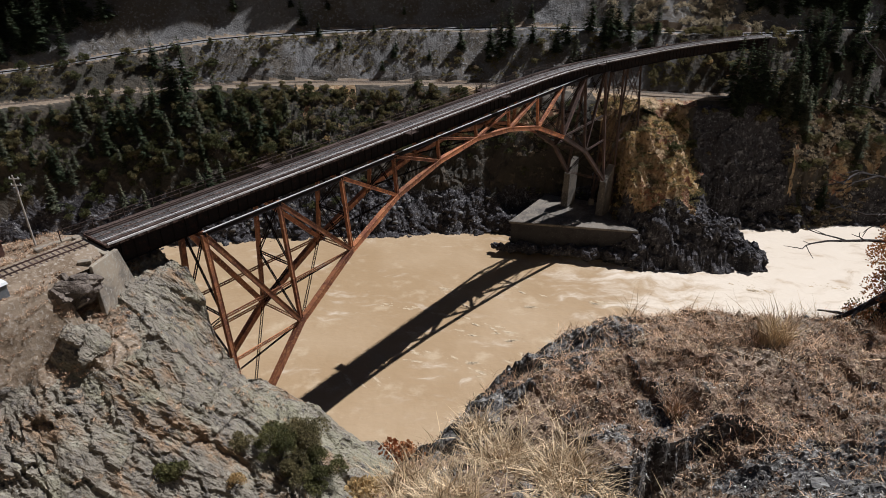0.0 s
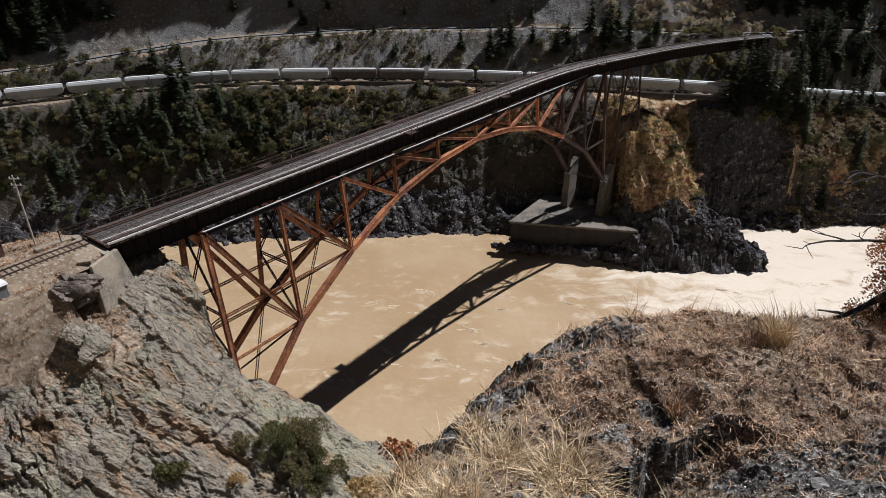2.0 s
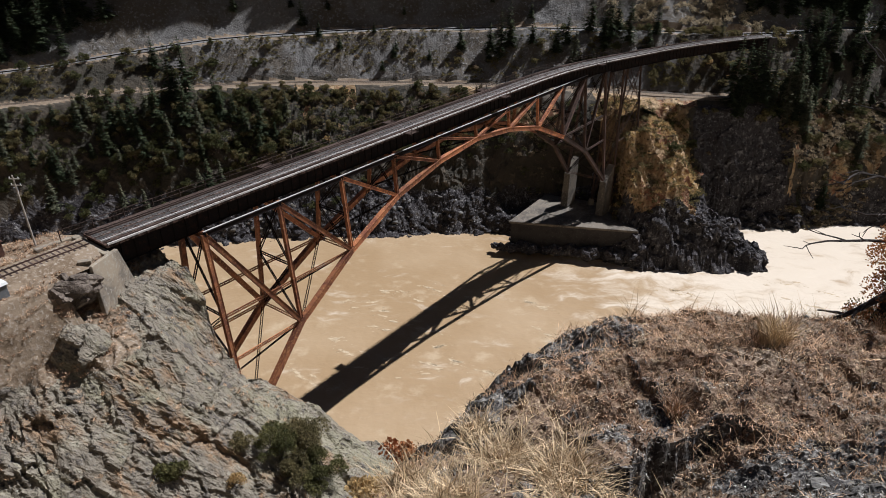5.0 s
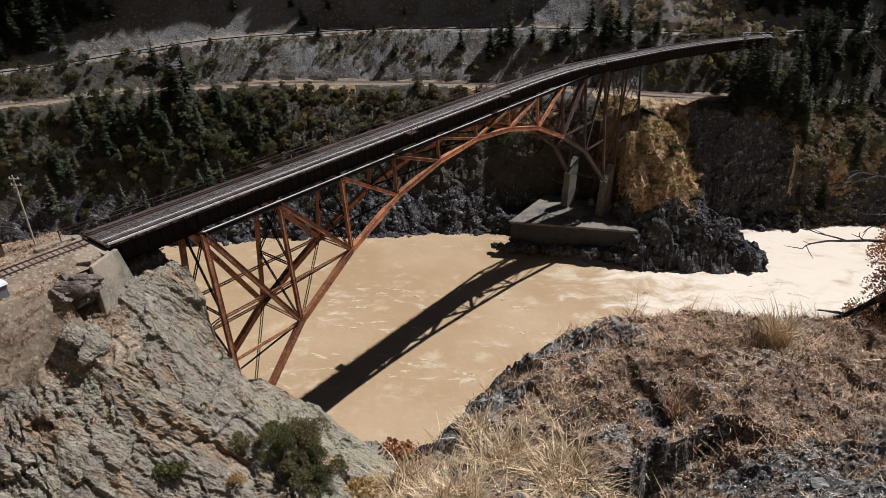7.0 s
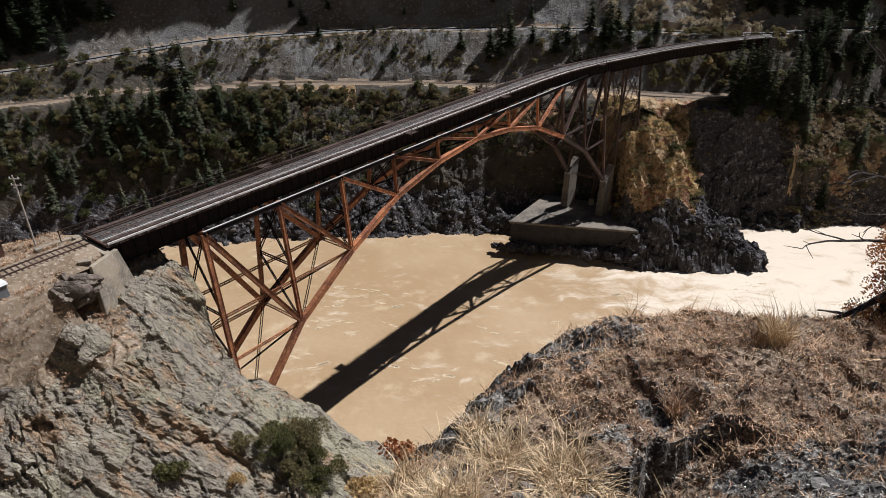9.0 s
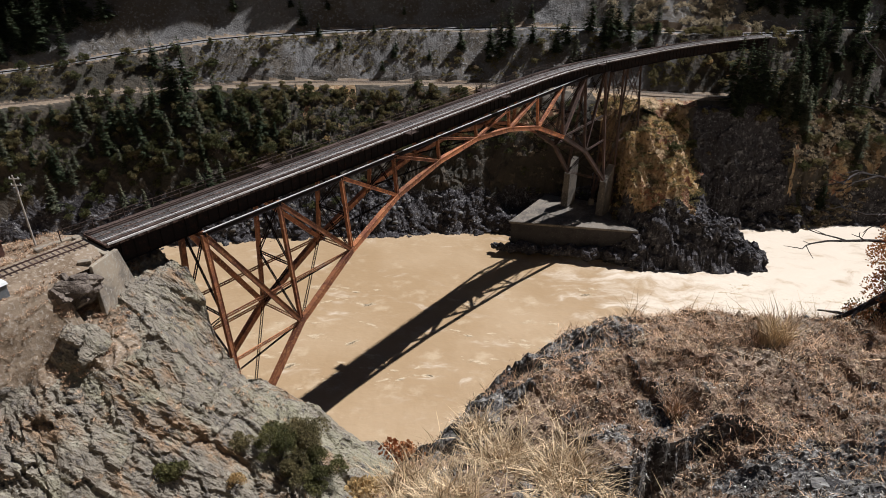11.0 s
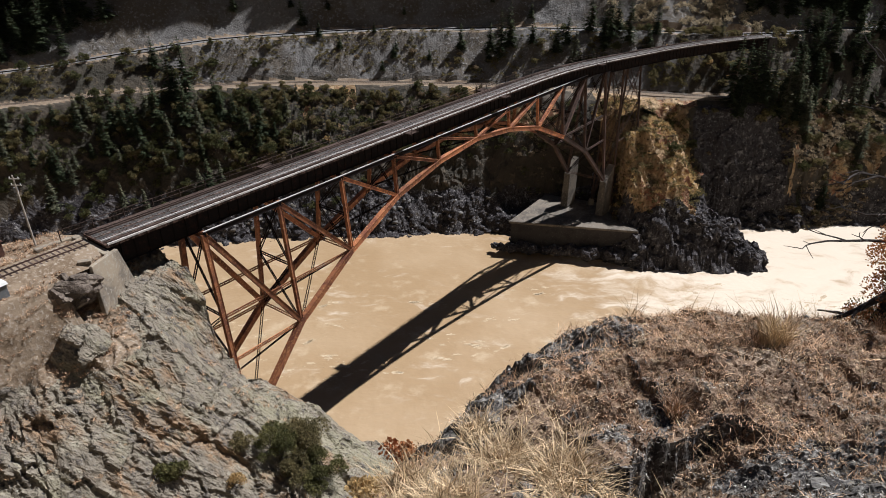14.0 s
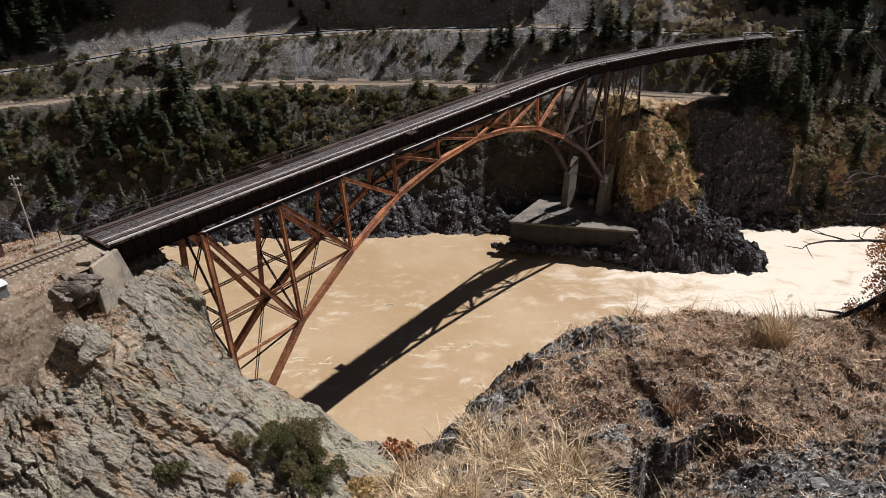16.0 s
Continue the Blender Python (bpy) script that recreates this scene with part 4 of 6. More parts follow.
def railway(name, label, line, tie_runs, bed, steel, foot, gauge=1.435):
    t = tagged(new(name), label, "railway track", kind="structure")
    bm = bmesh.new()
    strip(bm, line, 1.7, *foot)
    part("ballast", bm, bed, t)
    bm = bmesh.new()
    for i, (p, q) in enumerate(zip(line[:-1], line[1:])):
        if not tie_runs(p):
            continue
        p, q = Vector(p), Vector(q)
        d = (q - p)
        s = Vector((d.y, -d.x, 0)).normalized()
        n = max(1, round(d.length / 0.6))
        for k in range(n):
            m = p + d * (k / n)
            bar(bm, m - s * 1.25, m + s * 1.25, 0.22, 0.16)
    tagged(part("ties", bm, WOOD, t), kind="stuff")
    for w in (-1, 1):
        bm = bmesh.new()
        for p, q in zip(line[:-1], line[1:]):
            p, q = Vector(p), Vector(q)
            d = q - p
            s = Vector((d.y, -d.x, 0)).normalized() * (w * gauge / 2) + Vector((0, 0, 0.16))
            bar(bm, p + s, q + s, 0.08, 0.17)
        part("rail", bm, steel, t)
    return t


near_line = [at(a, -2.6, DECK_Z - 0.31) for a in rng(-13.4 - 140, -13.3, 5)] + [at(-13.4, -2.6, DECK_Z - 0.31)]
near_line = [p + Vector((0, 0, -0.75 * min(1, max(0, (-18 - (p - at(0, 0, 0)).dot(ALONG)) / 30)))) for p in near_line]
railway("near_track", "brown ballasted railway track on the rock bench", near_line, lambda p: True, DIRT, RUST_DARK_SHADED, (4.2, -1.1, 0.072))
xs = spaced((-3600, -300, 60), (-300, 300, 3), (300, 3701, 60))
far_line = [(float(x), float(track_y(x)), float(track_z(x)) + 0.2) for x in xs]
railway("far_track", "railway track on a ballasted bench across the river", far_line, lambda p: abs(p[0]) < 160, BALLAST, RAIL, (2.6, -0.35, 0.0))

bm = bmesh.new()
road_line = [(float(x), float(np.interp(x, _x, _ry)), float(np.interp(x, _x, _rz)) + 0.12) for x in spaced((-2000, -300, 50), (-300, 300, 4), (300, 2001, 50))]
strip(bm, road_line, 3.2, 3.6, -0.15, 0.0)
road = tagged(part("road", bm, ASPHALT, None), "narrow grey mountain road cut into the scree", "road", kind="structure")
barrier = tagged(new("guard_rail"), "long dark steel guard rail along the mountain road", "guard rail")
bm = bmesh.new()
edge = []
for i, p in enumerate(road_line):
    if abs(p[0]) < 160:
        d = (Vector(road_line[i + 1]) - Vector(road_line[i - 1])).normalized()
        edge.append(Vector(p) + Vector((d.y, -d.x, 0)) * 3.4)
for p, q in zip(edge[:-1], edge[1:]):
    bar(bm, p + Vector((0, 0, 0.62)), q + Vector((0, 0, 0.62)), 0.08, 0.32)
part("beam", bm, STEEL_DARK_SHADED, barrier)
bm = bmesh.new()
bar(bm, (0, 0, -0.5), (0, 0, 0.8), 0.12, 0.15, (1, 0, 0))
post = part("post", bm, WOOD, barrier)
post.location = edge[0]
for p in edge[1::1]:
    o = new("post", post.data)
    o.parent, o.location = barrier, p

# ---- lineside things on the near bench ----
PAINT_WHITE = mat("chalky_white_paint", (0.72, 0.71, 0.68), 0.6, 0.0, [(3, (0.55, 0.53, 0.49), 0.5, 0.7, 4)], [(10, 0.2, 0.01)])
PAINT_GREY = mat("grey_cabinet_paint", (0.13, 0.135, 0.14), 0.5, 0.0, [(4, (0.2, 0.2, 0.2), 0.5, 0.7, 3)])
PAINT_BROWN = mat("brown_hut_boards", (0.1, 0.05, 0.035), 0.8, 0.0, [(5, (0.06, 0.03, 0.02), 0.45, 0.65, 4)], [(8, 0.4, 0.03)])
POLE_WOOD = mat("silvered_pole_wood", (0.4, 0.36, 0.31), 0.85, 0.0, [(6, (0.26, 0.23, 0.2), 0.45, 0.65, 4)], [(20, 0.4, 0.01)])


def tube(bm, p, q, r0, r1, n=8):
    p, q = Vector(p), Vector(q)
    d = (q - p).normalized()
    s = d.cross(Vector((0.3, 0.2, 0.93)) if abs(d.z) < 0.95 else Vector((1, 0, 0))).normalized()
    u = s.cross(d)
    a = [bm.verts.new(p + (s * math.cos(k * 2 * math.pi / n) + u * math.sin(k * 2 * math.pi / n)) * r0) for k in range(n)]
    b = [bm.verts.new(q + (s * math.cos(k * 2 * math.pi / n) + u * math.sin(k * 2 * math.pi / n)) * r1) for k in range(n)]
    for k in range(n):
        bm.faces.new((a[k], a[(k + 1) % n], b[(k + 1) % n], b[k]))
    bm.faces.new(a[::-1])
    bm.faces.new(b)


pole = tagged(new("utility_pole"), "silvered wooden utility pole with short crossarms on the bench", "utility pole")
pole.location = (-48.7, 68.0, gz(-48.7, 68.0) - 0.2)
bm = bmesh.new()
tube(bm, (0, 0, -0.8), (-0.05, 0, 9.2), 0.13, 0.085, 10)
part("shaft", bm, POLE_WOOD, pole)
for z in (8.7, 7.9):
    bm = bmesh.new()
    bar(bm, (-0.05 - 0.6, 0.14, z), (-0.05 + 0.6, 0.14, z), 0.1, 0.12)
    part("crossarm", bm, POLE_WOOD, pole)
    for x in (-0.5, 0.5):
        bm = bmesh.new()
        tube(bm, (-0.05 + x, 0.14, z + 0.06), (-0.05 + x, 0.14, z + 0.24), 0.05, 0.035, 6)
        part("insulator", bm, PAINT_WHITE, pole)
bm = bmesh.new()
box(bm, -0.5, -0.14, 0.1, 0.4, 7.0, 7.6)
part("junction_box", bm, PAINT_GREY, pole)

cab = tagged(new("equipment_cabinet"), "grey steel equipment cabinet with white roof and steps", "cabinet")
cab.matrix_basis = pose(-46.4, 56.4, 48.45, 0, 0, -30)
bm = bmesh.new()
box(bm, -1.3, 1.3, -0.9, 0.9, 0.15, 2.0)
bmesh.ops.bevel(bm, geom=bm.edges[:], offset=0.03, segments=1, affect="EDGES")
part("body", bm, PAINT_GREY, cab)
bm = bmesh.new()
prism(bm, [Vector(p) for p in ((-1.45, -1.05, 2.0), (1.45, -1.05, 2.0), (1.45, 1.05, 2.0), (-1.45, 1.05, 2.0))], [Vector(p) for p in ((-1.35, -0.95, 2.22), (1.35, -0.95, 2.22), (1.35, 0.95, 2.3), (-1.35, 0.95, 2.3))])
part("roof", bm, PAINT_WHITE, cab)
for k in range(3):
    bm = bmesh.new()
    box(bm, 0.3, 1.1, -1.1 - 0.28 * k, -0.85 - 0.28 * k, 0.0, 0.75 - 0.24 * k)
    part("step", bm, PAINT_WHITE, cab)
bm = bmesh.new()
box(bm, 0.35, 1.05, -0.93, -0.9, 0.3, 1.85)
part("door", bm, PAINT_GREY, cab)
hut = tagged(new("lineside_hut"), "small dark brown boarded hut beside the railway", "hut")
hut.matrix_basis = pose(-52.3, 65.3, 48.5, 0, 0, -35)
bm = bmesh.new()
box(bm, -1.2, 1.2, -1.0, 1.0, 0, 2.3)
part("wall", bm, PAINT_BROWN, hut)
bm = bmesh.new()
prism(bm, [Vector(p) for p in ((-1.4, -1.2, 2.3), (1.4, -1.2, 2.3), (1.4, 1.2, 2.3), (-1.4, 1.2, 2.3))], [Vector(p) for p in ((-1.4, -0.05, 2.9), (1.4, -0.05, 2.9), (1.4, 0.05, 2.9), (-1.4, 0.05, 2.9))])
part("roof", bm, PAINT_BROWN, hut)
for x, y, r in ((-40.6, 63.6, 20), (-43.0, 68.8, -30)):
    bm = bmesh.new()
    box(bm, -0.7, 0.7, -0.35, 0.35, 0, 0.4)
    bmesh.ops.bevel(bm, geom=bm.edges[:], offset=0.04, segments=1, affect="EDGES")
    b = tagged(part("concrete_block", bm, CONCRETE, None), "pale concrete trough block lying beside the track", "concrete block", "lineside blocks")
    b.matrix_basis = pose(x, y, gz(x, y) - 0.05, 0, 0, r)

# ---- the train ----
CAR_GREY = mat("grey_hopper_paint", (0.27, 0.27, 0.262), 0.55, 0.0, [(0.4, (0.21, 0.205, 0.195), 0.45, 0.65, 5), (2, (0.17, 0.145, 0.12), 0.58, 0.75, 4)], obrand=0.2)
CAR_DARK = mat("dark_gondola_paint", (0.07, 0.06, 0.055), 0.6, 0.0, [(0.6, (0.11, 0.085, 0.065), 0.45, 0.65, 5)], obrand=0.2)
CAR_RIM = mat("worn_bright_rim", (0.55, 0.53, 0.5), 0.5, 0.0, [(1, (0.4, 0.37, 0.33), 0.5, 0.7, 3)])
LOCO_DARK = mat("dark_red_locomotive_paint", (0.045, 0.016, 0.014), 0.5, 0.0, [(0.7, (0.04, 0.03, 0.03), 0.45, 0.6, 4)])
BOGIE = mat("black_running_gear", (0.03, 0.028, 0.027), 0.7)
CAR_LEN = 17.2


def loft(bm, rings):
    rs = [[bm.verts.new(p) for p in r] for r in rings]
    n = len(rs[0])
    for a, b in zip(rs[:-1], rs[1:]):
        for k in range(n):
            bm.faces.new((a[k], a[(k + 1) % n], b[(k + 1) % n], b[k]))
    bm.faces.new(rs[0][::-1])
    bm.faces.new(rs[-1])


def bogies(car, ends):
    for x in ends:
        bm = bmesh.new()
        for s in (-1, 1):
            box(bm, x - 1.3, x + 1.3, s * 0.98 - 0.08, s * 0.98 + 0.08, 0.45, 0.75)
        bar(bm, (x, -1.0, 0.65), (x, 1.0, 0.65), 0.5, 0.3)
        b = part("bogie", bm, BOGIE, car)
        for d in (-0.85, 0.85):
            bm = bmesh.new()
            tube(bm, (x + d, -0.8, 0.46), (x + d, -0.68, 0.46), 0.46, 0.46, 10)
            tube(bm, (x + d, 0.68, 0.46), (x + d, 0.8, 0.46), 0.46, 0.46, 10)
            tube(bm, (x + d, -0.7, 0.46), (x + d, 0.7, 0.46), 0.08, 0.08, 6)
            part("wheelset", bm, RAIL, b)


def covered_hopper(paint):
    car = tagged(new("covered_hopper"), "grey covered grain hopper wagon rolling on the far track", "rail wagon", "wagons of the freight train")
    half = [(1.42, 1.35), (1.56, 1.7), (1.58, 2.8), (1.52, 3.7), (1.2, 4.25), (0.6, 4.48)]
    sec = half + [(-y, z) for y, z in half[::-1]]
    bm = bmesh.new()
    loft(bm, [[(x, y, (z if z > 2.2 else z + lift)) for y, z in sec] for x, lift in ((-8.0, 1.0), (-7.0, 0.3), (-5.5, 0), (5.5, 0), (7.0, 0.3), (8.0, 1.0))])
    part("body", bm, paint, car)
    bm = bmesh.new()
    box(bm, -7.6, 7.6, -0.7, 0.7, 4.46, 4.6)
    part("roof_walkway", bm, CAR_RIM, car)
    for x in (-4.2, 0, 4.2):
        bm = bmesh.new()
        prism(bm, [Vector((x + i * 0.5, j * 0.6, 0.55)) for i, j in ((-1, -1), (1, -1), (1, 1), (-1, 1))], [Vector((x + i * 1.9, j * 1.4, 1.36)) for i, j in ((-1, -1), (1, -1), (1, 1), (-1, 1))])
        part("hopper_bay", bm, paint, car)
    bm = bmesh.new()
    box(bm, -8.35, 8.35, -0.35, 0.35, 0.95, 1.25)
    for e in (-1, 1):
        box(bm, e * 8.1 - 0.3, e * 8.1 + 0.3, -1.4, 1.4, 1.1, 1.3)
    part("sill", bm, BOGIE, car)
    bogies(car, (-6.3, 6.3))
    return car


def gondola():
    car = tagged(new("open_gondola"), "dark open-topped gondola wagon with a bright worn rim", "rail wagon", "wagons of the freight train")
    bm = bmesh.new()
    for s in (-1, 1):
        box(bm, -7.9, 7.9, s * 1.5 - 0.05, s * 1.5 + 0.05, 1.1, 3.9)
        for k in range(11):
            x = -7.5 + 1.5 * k
            box(bm, x - 0.08, x + 0.08, s * 1.62 - 0.07, s * 1.62 + 0.07, 1.1, 3.85)
        box(bm, s * 7.85 - 0.05, s * 7.85 + 0.05, -1.45, 1.45, 1.1, 3.9)
    box(bm, -7.85, 7.85, -1.45, 1.45, 0.95, 1.12)
    part("body", bm, CAR_DARK, car)
    bm = bmesh.new()
    for s in (-1, 1):
        box(bm, -7.95, 7.95, s * 1.56 - 0.14, s * 1.56 + 0.14, 3.9, 4.05)
        box(bm, s * 7.85 - 0.12, s * 7.85 + 0.12, -1.42, 1.42, 3.9, 4.05)
    part("rim", bm, CAR_RIM, car)
    bm = bmesh.new()
    loft(bm, [[(x, -1.42, 1.15), (x, -1.42, h), (x, -0.5, h + 0.45 * k), (x, 0.5, h + 0.45 * k), (x, 1.42, h), (x, 1.42, 1.15)] for x, h, k in ((-7.7, 3.1, 0), (-5, 3.3, 1), (0, 3.2, 1.2), (5, 3.3, 1), (7.7, 3.1, 0))])
    part("load", bm, BOGIE, car, "dark heaped bulk load")
    bm = bmesh.new()
    box(bm, -8.35, 8.35, -0.3, 0.3, 0.7, 0.95)
    part("sill", bm, BOGIE, car)
    bogies(car, (-6.0, 6.0))
    return car


def locomotive():
    car = tagged(new("locomotive"), "dark red diesel freight locomotive with long hood", "locomotive", "locomotives of the freight train")
    bm = bmesh.new()
    box(bm, -9.3, 9.3, -1.5, 1.5, 1.25, 1.6)
    part("frame", bm, BOGIE, car)
    bm = bmesh.new()
    box(bm, -8.8, 5.0, -1.0, 1.0, 1.6, 4.2)
    box(bm, -8.6, -5.2, -1.45, 1.45, 3.4, 4.45)
    bmesh.ops.bevel(bm, geom=bm.edges[:], offset=0.1, segments=1, affect="EDGES")
    part("long_hood", bm, LOCO_DARK, car)
    bm = bmesh.new()
    box(bm, 5.0, 7.4, -1.5, 1.5, 1.6, 4.5)
    bmesh.ops.bevel(bm, geom=bm.edges[:], offset=0.12, segments=1, affect="EDGES")
    part("cab", bm, LOCO_DARK, car)
    bm = bmesh.new()
    box(bm, 7.4, 8.9, -1.0, 1.0, 1.6, 3.0)
    part("short_hood", bm, LOCO_DARK, car)
    bm = bmesh.new()
    box(bm, -2.2, 2.2, -1.3, 1.3, 0.4, 1.25)
    part("fuel_tank", bm, BOGIE, car)
    bm = bmesh.new()
    box(bm, 7.2, 7.43, -1.2, 1.2, 3.3, 4.1)
    part("windscreen", bm, PAINT_GREY, car)
    bogies(car, (-5.8, 5.8))
    return car


_seg = np.hypot(np.diff(xs), np.diff(track_y(xs)))
_run = np.concatenate([[0], np.cumsum(_seg)])
S0 = float(np.interp(-87.0, xs, _run))


def on_track(s):
    """Pose of a wagon's middle, s metres beyond where the train's head stands at half a second; it runs towards -x."""
    u = S0 - s
    def p(v):
        x = float(np.interp(v, _run, xs))
        return Vector((x, float(track_y(x)), float(track_z(x)) + 0.44))
    a, b = p(u - 6), p(u + 6)
    m = (a + b) / 2
    return pose(*m, 0, -math.degrees(math.atan2(a.z - b.z, 12)), math.degrees(math.atan2(a.y - b.y, a.x - b.x)))


SPEED, N_CARS = 1660.0, 160
train = []
kinds = [locomotive(), gondola(), covered_hopper(CAR_GREY), covered_hopper(CAR_DARK)]
kinds[3]["label"] = "dark olive covered hopper wagon rolling on the far track"
used = set()
offset = 10.0
for i in range(N_CARS):
    k = 0 if i < 3 else (1 if i < 84 or i in (96, 97) else (3 if i in (147, 148, 120) else 2))
    if k in used:
        ob = copy_thing(kinds[k], on_track(-offset))
    else:
        ob = kinds[k]
        used.add(k)
    train.append((ob, offset))
    offset += 17.2 if i > 2 else 19.8

# ---- drifting foam ----
FOAM = mat("pale_river_foam", (0.4, 0.302, 0.185), 0.4, 0.0, [(0.9, (0.5, 0.395, 0.26), 0.46, 0.6, 7), (2.5, (0.62, 0.52, 0.38), 0.57, 0.66, 7)], [(4, 0.4, 0.04)])


def foam_patch(seed):
    """Thin froth in a few ragged rafts, with loose flecks strung out along the current."""
    rg = random.Random(seed)
    bm = bmesh.new()
    bow = rg.uniform(-0.06, 0.06)
    for k in range(rg.randint(16, 34)):
        raft = k < 4
        x = rg.gauss(0, 2.6)
        y = bow * x * x + rg.gauss(0, 0.5 if raft else 0.9)
        r = rg.uniform(0.35, 0.85) if raft else rg.uniform(0.05, 0.2)
        n = 17 if raft else 6
        ring = []
        for i in range(n):
            g, q = i * 2 * math.pi / n, r * rg.uniform(0.45, 1.25)
            ring.append((x + 2.1 * q * math.cos(g), y + 0.75 * q * math.sin(g) + bow * q * math.cos(g)))
        prism(bm, [Vector((*v, -0.05)) for v in ring], [Vector((x + (v[0] - x) * 0.92, y + (v[1] - y) * 0.92, 0.02)) for v in ring])
    me = bpy.data.meshes.new("foam_patch")
    bm.to_mesh(me)
    bm.free()
    me.materials.append(FOAM)
    return me


foam = []
foam_rg = random.Random(9)
foam_meshes = [foam_patch(k) for k in range(8)]
for k in range(64):
    ob = tagged(new("foam_patch", foam_rg.choice(foam_meshes)), "pale froth drifting on the silty river", "foam", kind="stuff")
    foam.append((ob, foam_rg.uniform(-48, 130), foam_rg.uniform(108, 156), foam_rg.uniform(2.0, 4.5), foam_rg.uniform(-25, 25), foam_rg.uniform(0, 6.28)))

# ---- motion ----
def motions():
    stop = 2.7
    for ob, off in train:
        def place(t):
            return on_track(SPEED * (min(t, stop) - 0.5) - off)
        times = [0.0]
        for f in range(1, int(stop * FPS)):
            t = f / FPS
            s = SPEED * (t - 0.5) - off
            if -480 < s < 260:
                times.append(t)
        times += [stop, 16.0]
        walk(ob, [(t, place(t)) for t in times])
    for ob, x, y, v, turn, ph in foam:
        walk(ob, [(t, pose(x - v * (t - 8), y + 1.5 * math.sin(ph + 0.4 * t), WATER_Z, 0, 0, turn + 2.5 * (t - 8))) for t in (0.0, 4.0, 8.0, 12.0, 16.0)])


# ---- trees and shrubs ----
def mesh_from(name, verts, faces, material):
    me = bpy.data.meshes.new(name)
    v = np.asarray(verts, np.float32).reshape(-1, 3)
    f = np.asarray(faces, np.int32)
    me.vertices.add(len(v))
    me.vertices.foreach_set("co", v.reshape(-1))
    me.loops.add(f.size)
    me.loops.foreach_set("vertex_index", f.reshape(-1))
    me.polygons.add(len(f))
    me.polygons.foreach_set("loop_start", np.arange(0, f.size, f.shape[1], dtype=np.int32))
    me.update(calc_edges=True)
    me.validate()
    me.materials.append(material)
    return me


def leaf_mat(name, base, other, third, rough=0.95, through=0.3):
    """Leaves that let some sunlight through."""
    m = mat(name, base, rough, 0.0, [(0.35, other, 0.42, 0.6, 3), (1.6, third, 0.55, 0.7, 3)], island=0.4, spec=0.0, space=WP)
    nd, lk = m.node_tree.nodes, m.node_tree.links
    b = nd["Principled BSDF"]
    t = nd.new("ShaderNodeBsdfTranslucent")
    lk.new(b.inputs["Base Color"].links[0].from_socket, t.inputs["Color"])
    mx = nd.new("ShaderNodeMixShader")
    mx.inputs[0].default_value = through
    lk.new(b.outputs[0], mx.inputs[1])
    lk.new(t.outputs[0], mx.inputs[2])
    lk.new(mx.outputs[0], nd["Material Output"].inputs["Surface"])
    return m


NEEDLES = leaf_mat("dark_conifer_needles", (0.042, 0.052, 0.03), (0.07, 0.078, 0.042), (0.022, 0.03, 0.018))
NEEDLES_GREY = leaf_mat("grey_green_needles", (0.08, 0.084, 0.054), (0.12, 0.116, 0.072), (0.036, 0.042, 0.027))
LEAF_OLIVE = leaf_mat("olive_leaves", (0.13, 0.112, 0.054), (0.2, 0.165, 0.08), (0.05, 0.048, 0.026), 0.95, 0.4)
LEAF_GREEN = leaf_mat("green_leaves", (0.066, 0.07, 0.032), (0.105, 0.102, 0.046), (0.028, 0.034, 0.017))
LEAF_GREY = leaf_mat("grey_brush_leaves", (0.2, 0.155, 0.1), (0.28, 0.215, 0.135), (0.08, 0.066, 0.048), 0.95, 0.4)
LEAF_GOLD = leaf_mat("golden_autumn_leaves", (0.42, 0.29, 0.13), (0.5, 0.36, 0.17), (0.22, 0.15, 0.07), 0.95, 0.45)
LEAF_PALE = leaf_mat("pale_dry_leaves", (0.36, 0.3, 0.2), (0.44, 0.37, 0.25), (0.22, 0.18, 0.11))
LEAF_RUST = leaf_mat("rust_red_leaves", (0.3, 0.11, 0.045), (0.4, 0.19, 0.075), (0.15, 0.06, 0.03))
BARK = mat("grey_brown_bark", (0.1, 0.08, 0.065), 0.95, 0.0, [(3, (0.06, 0.048, 0.04), 0.45, 0.65, 4)], [(12, 0.6, 0.03)])


def quads(c, d, w):
    """Small diamond leaves: c middle at the root, d the long way, w the half-width way."""
    v = np.stack([c, c + d * 0.5 + w, c + d, c + d * 0.5 - w], 1)
    return v.reshape(-1, 3)


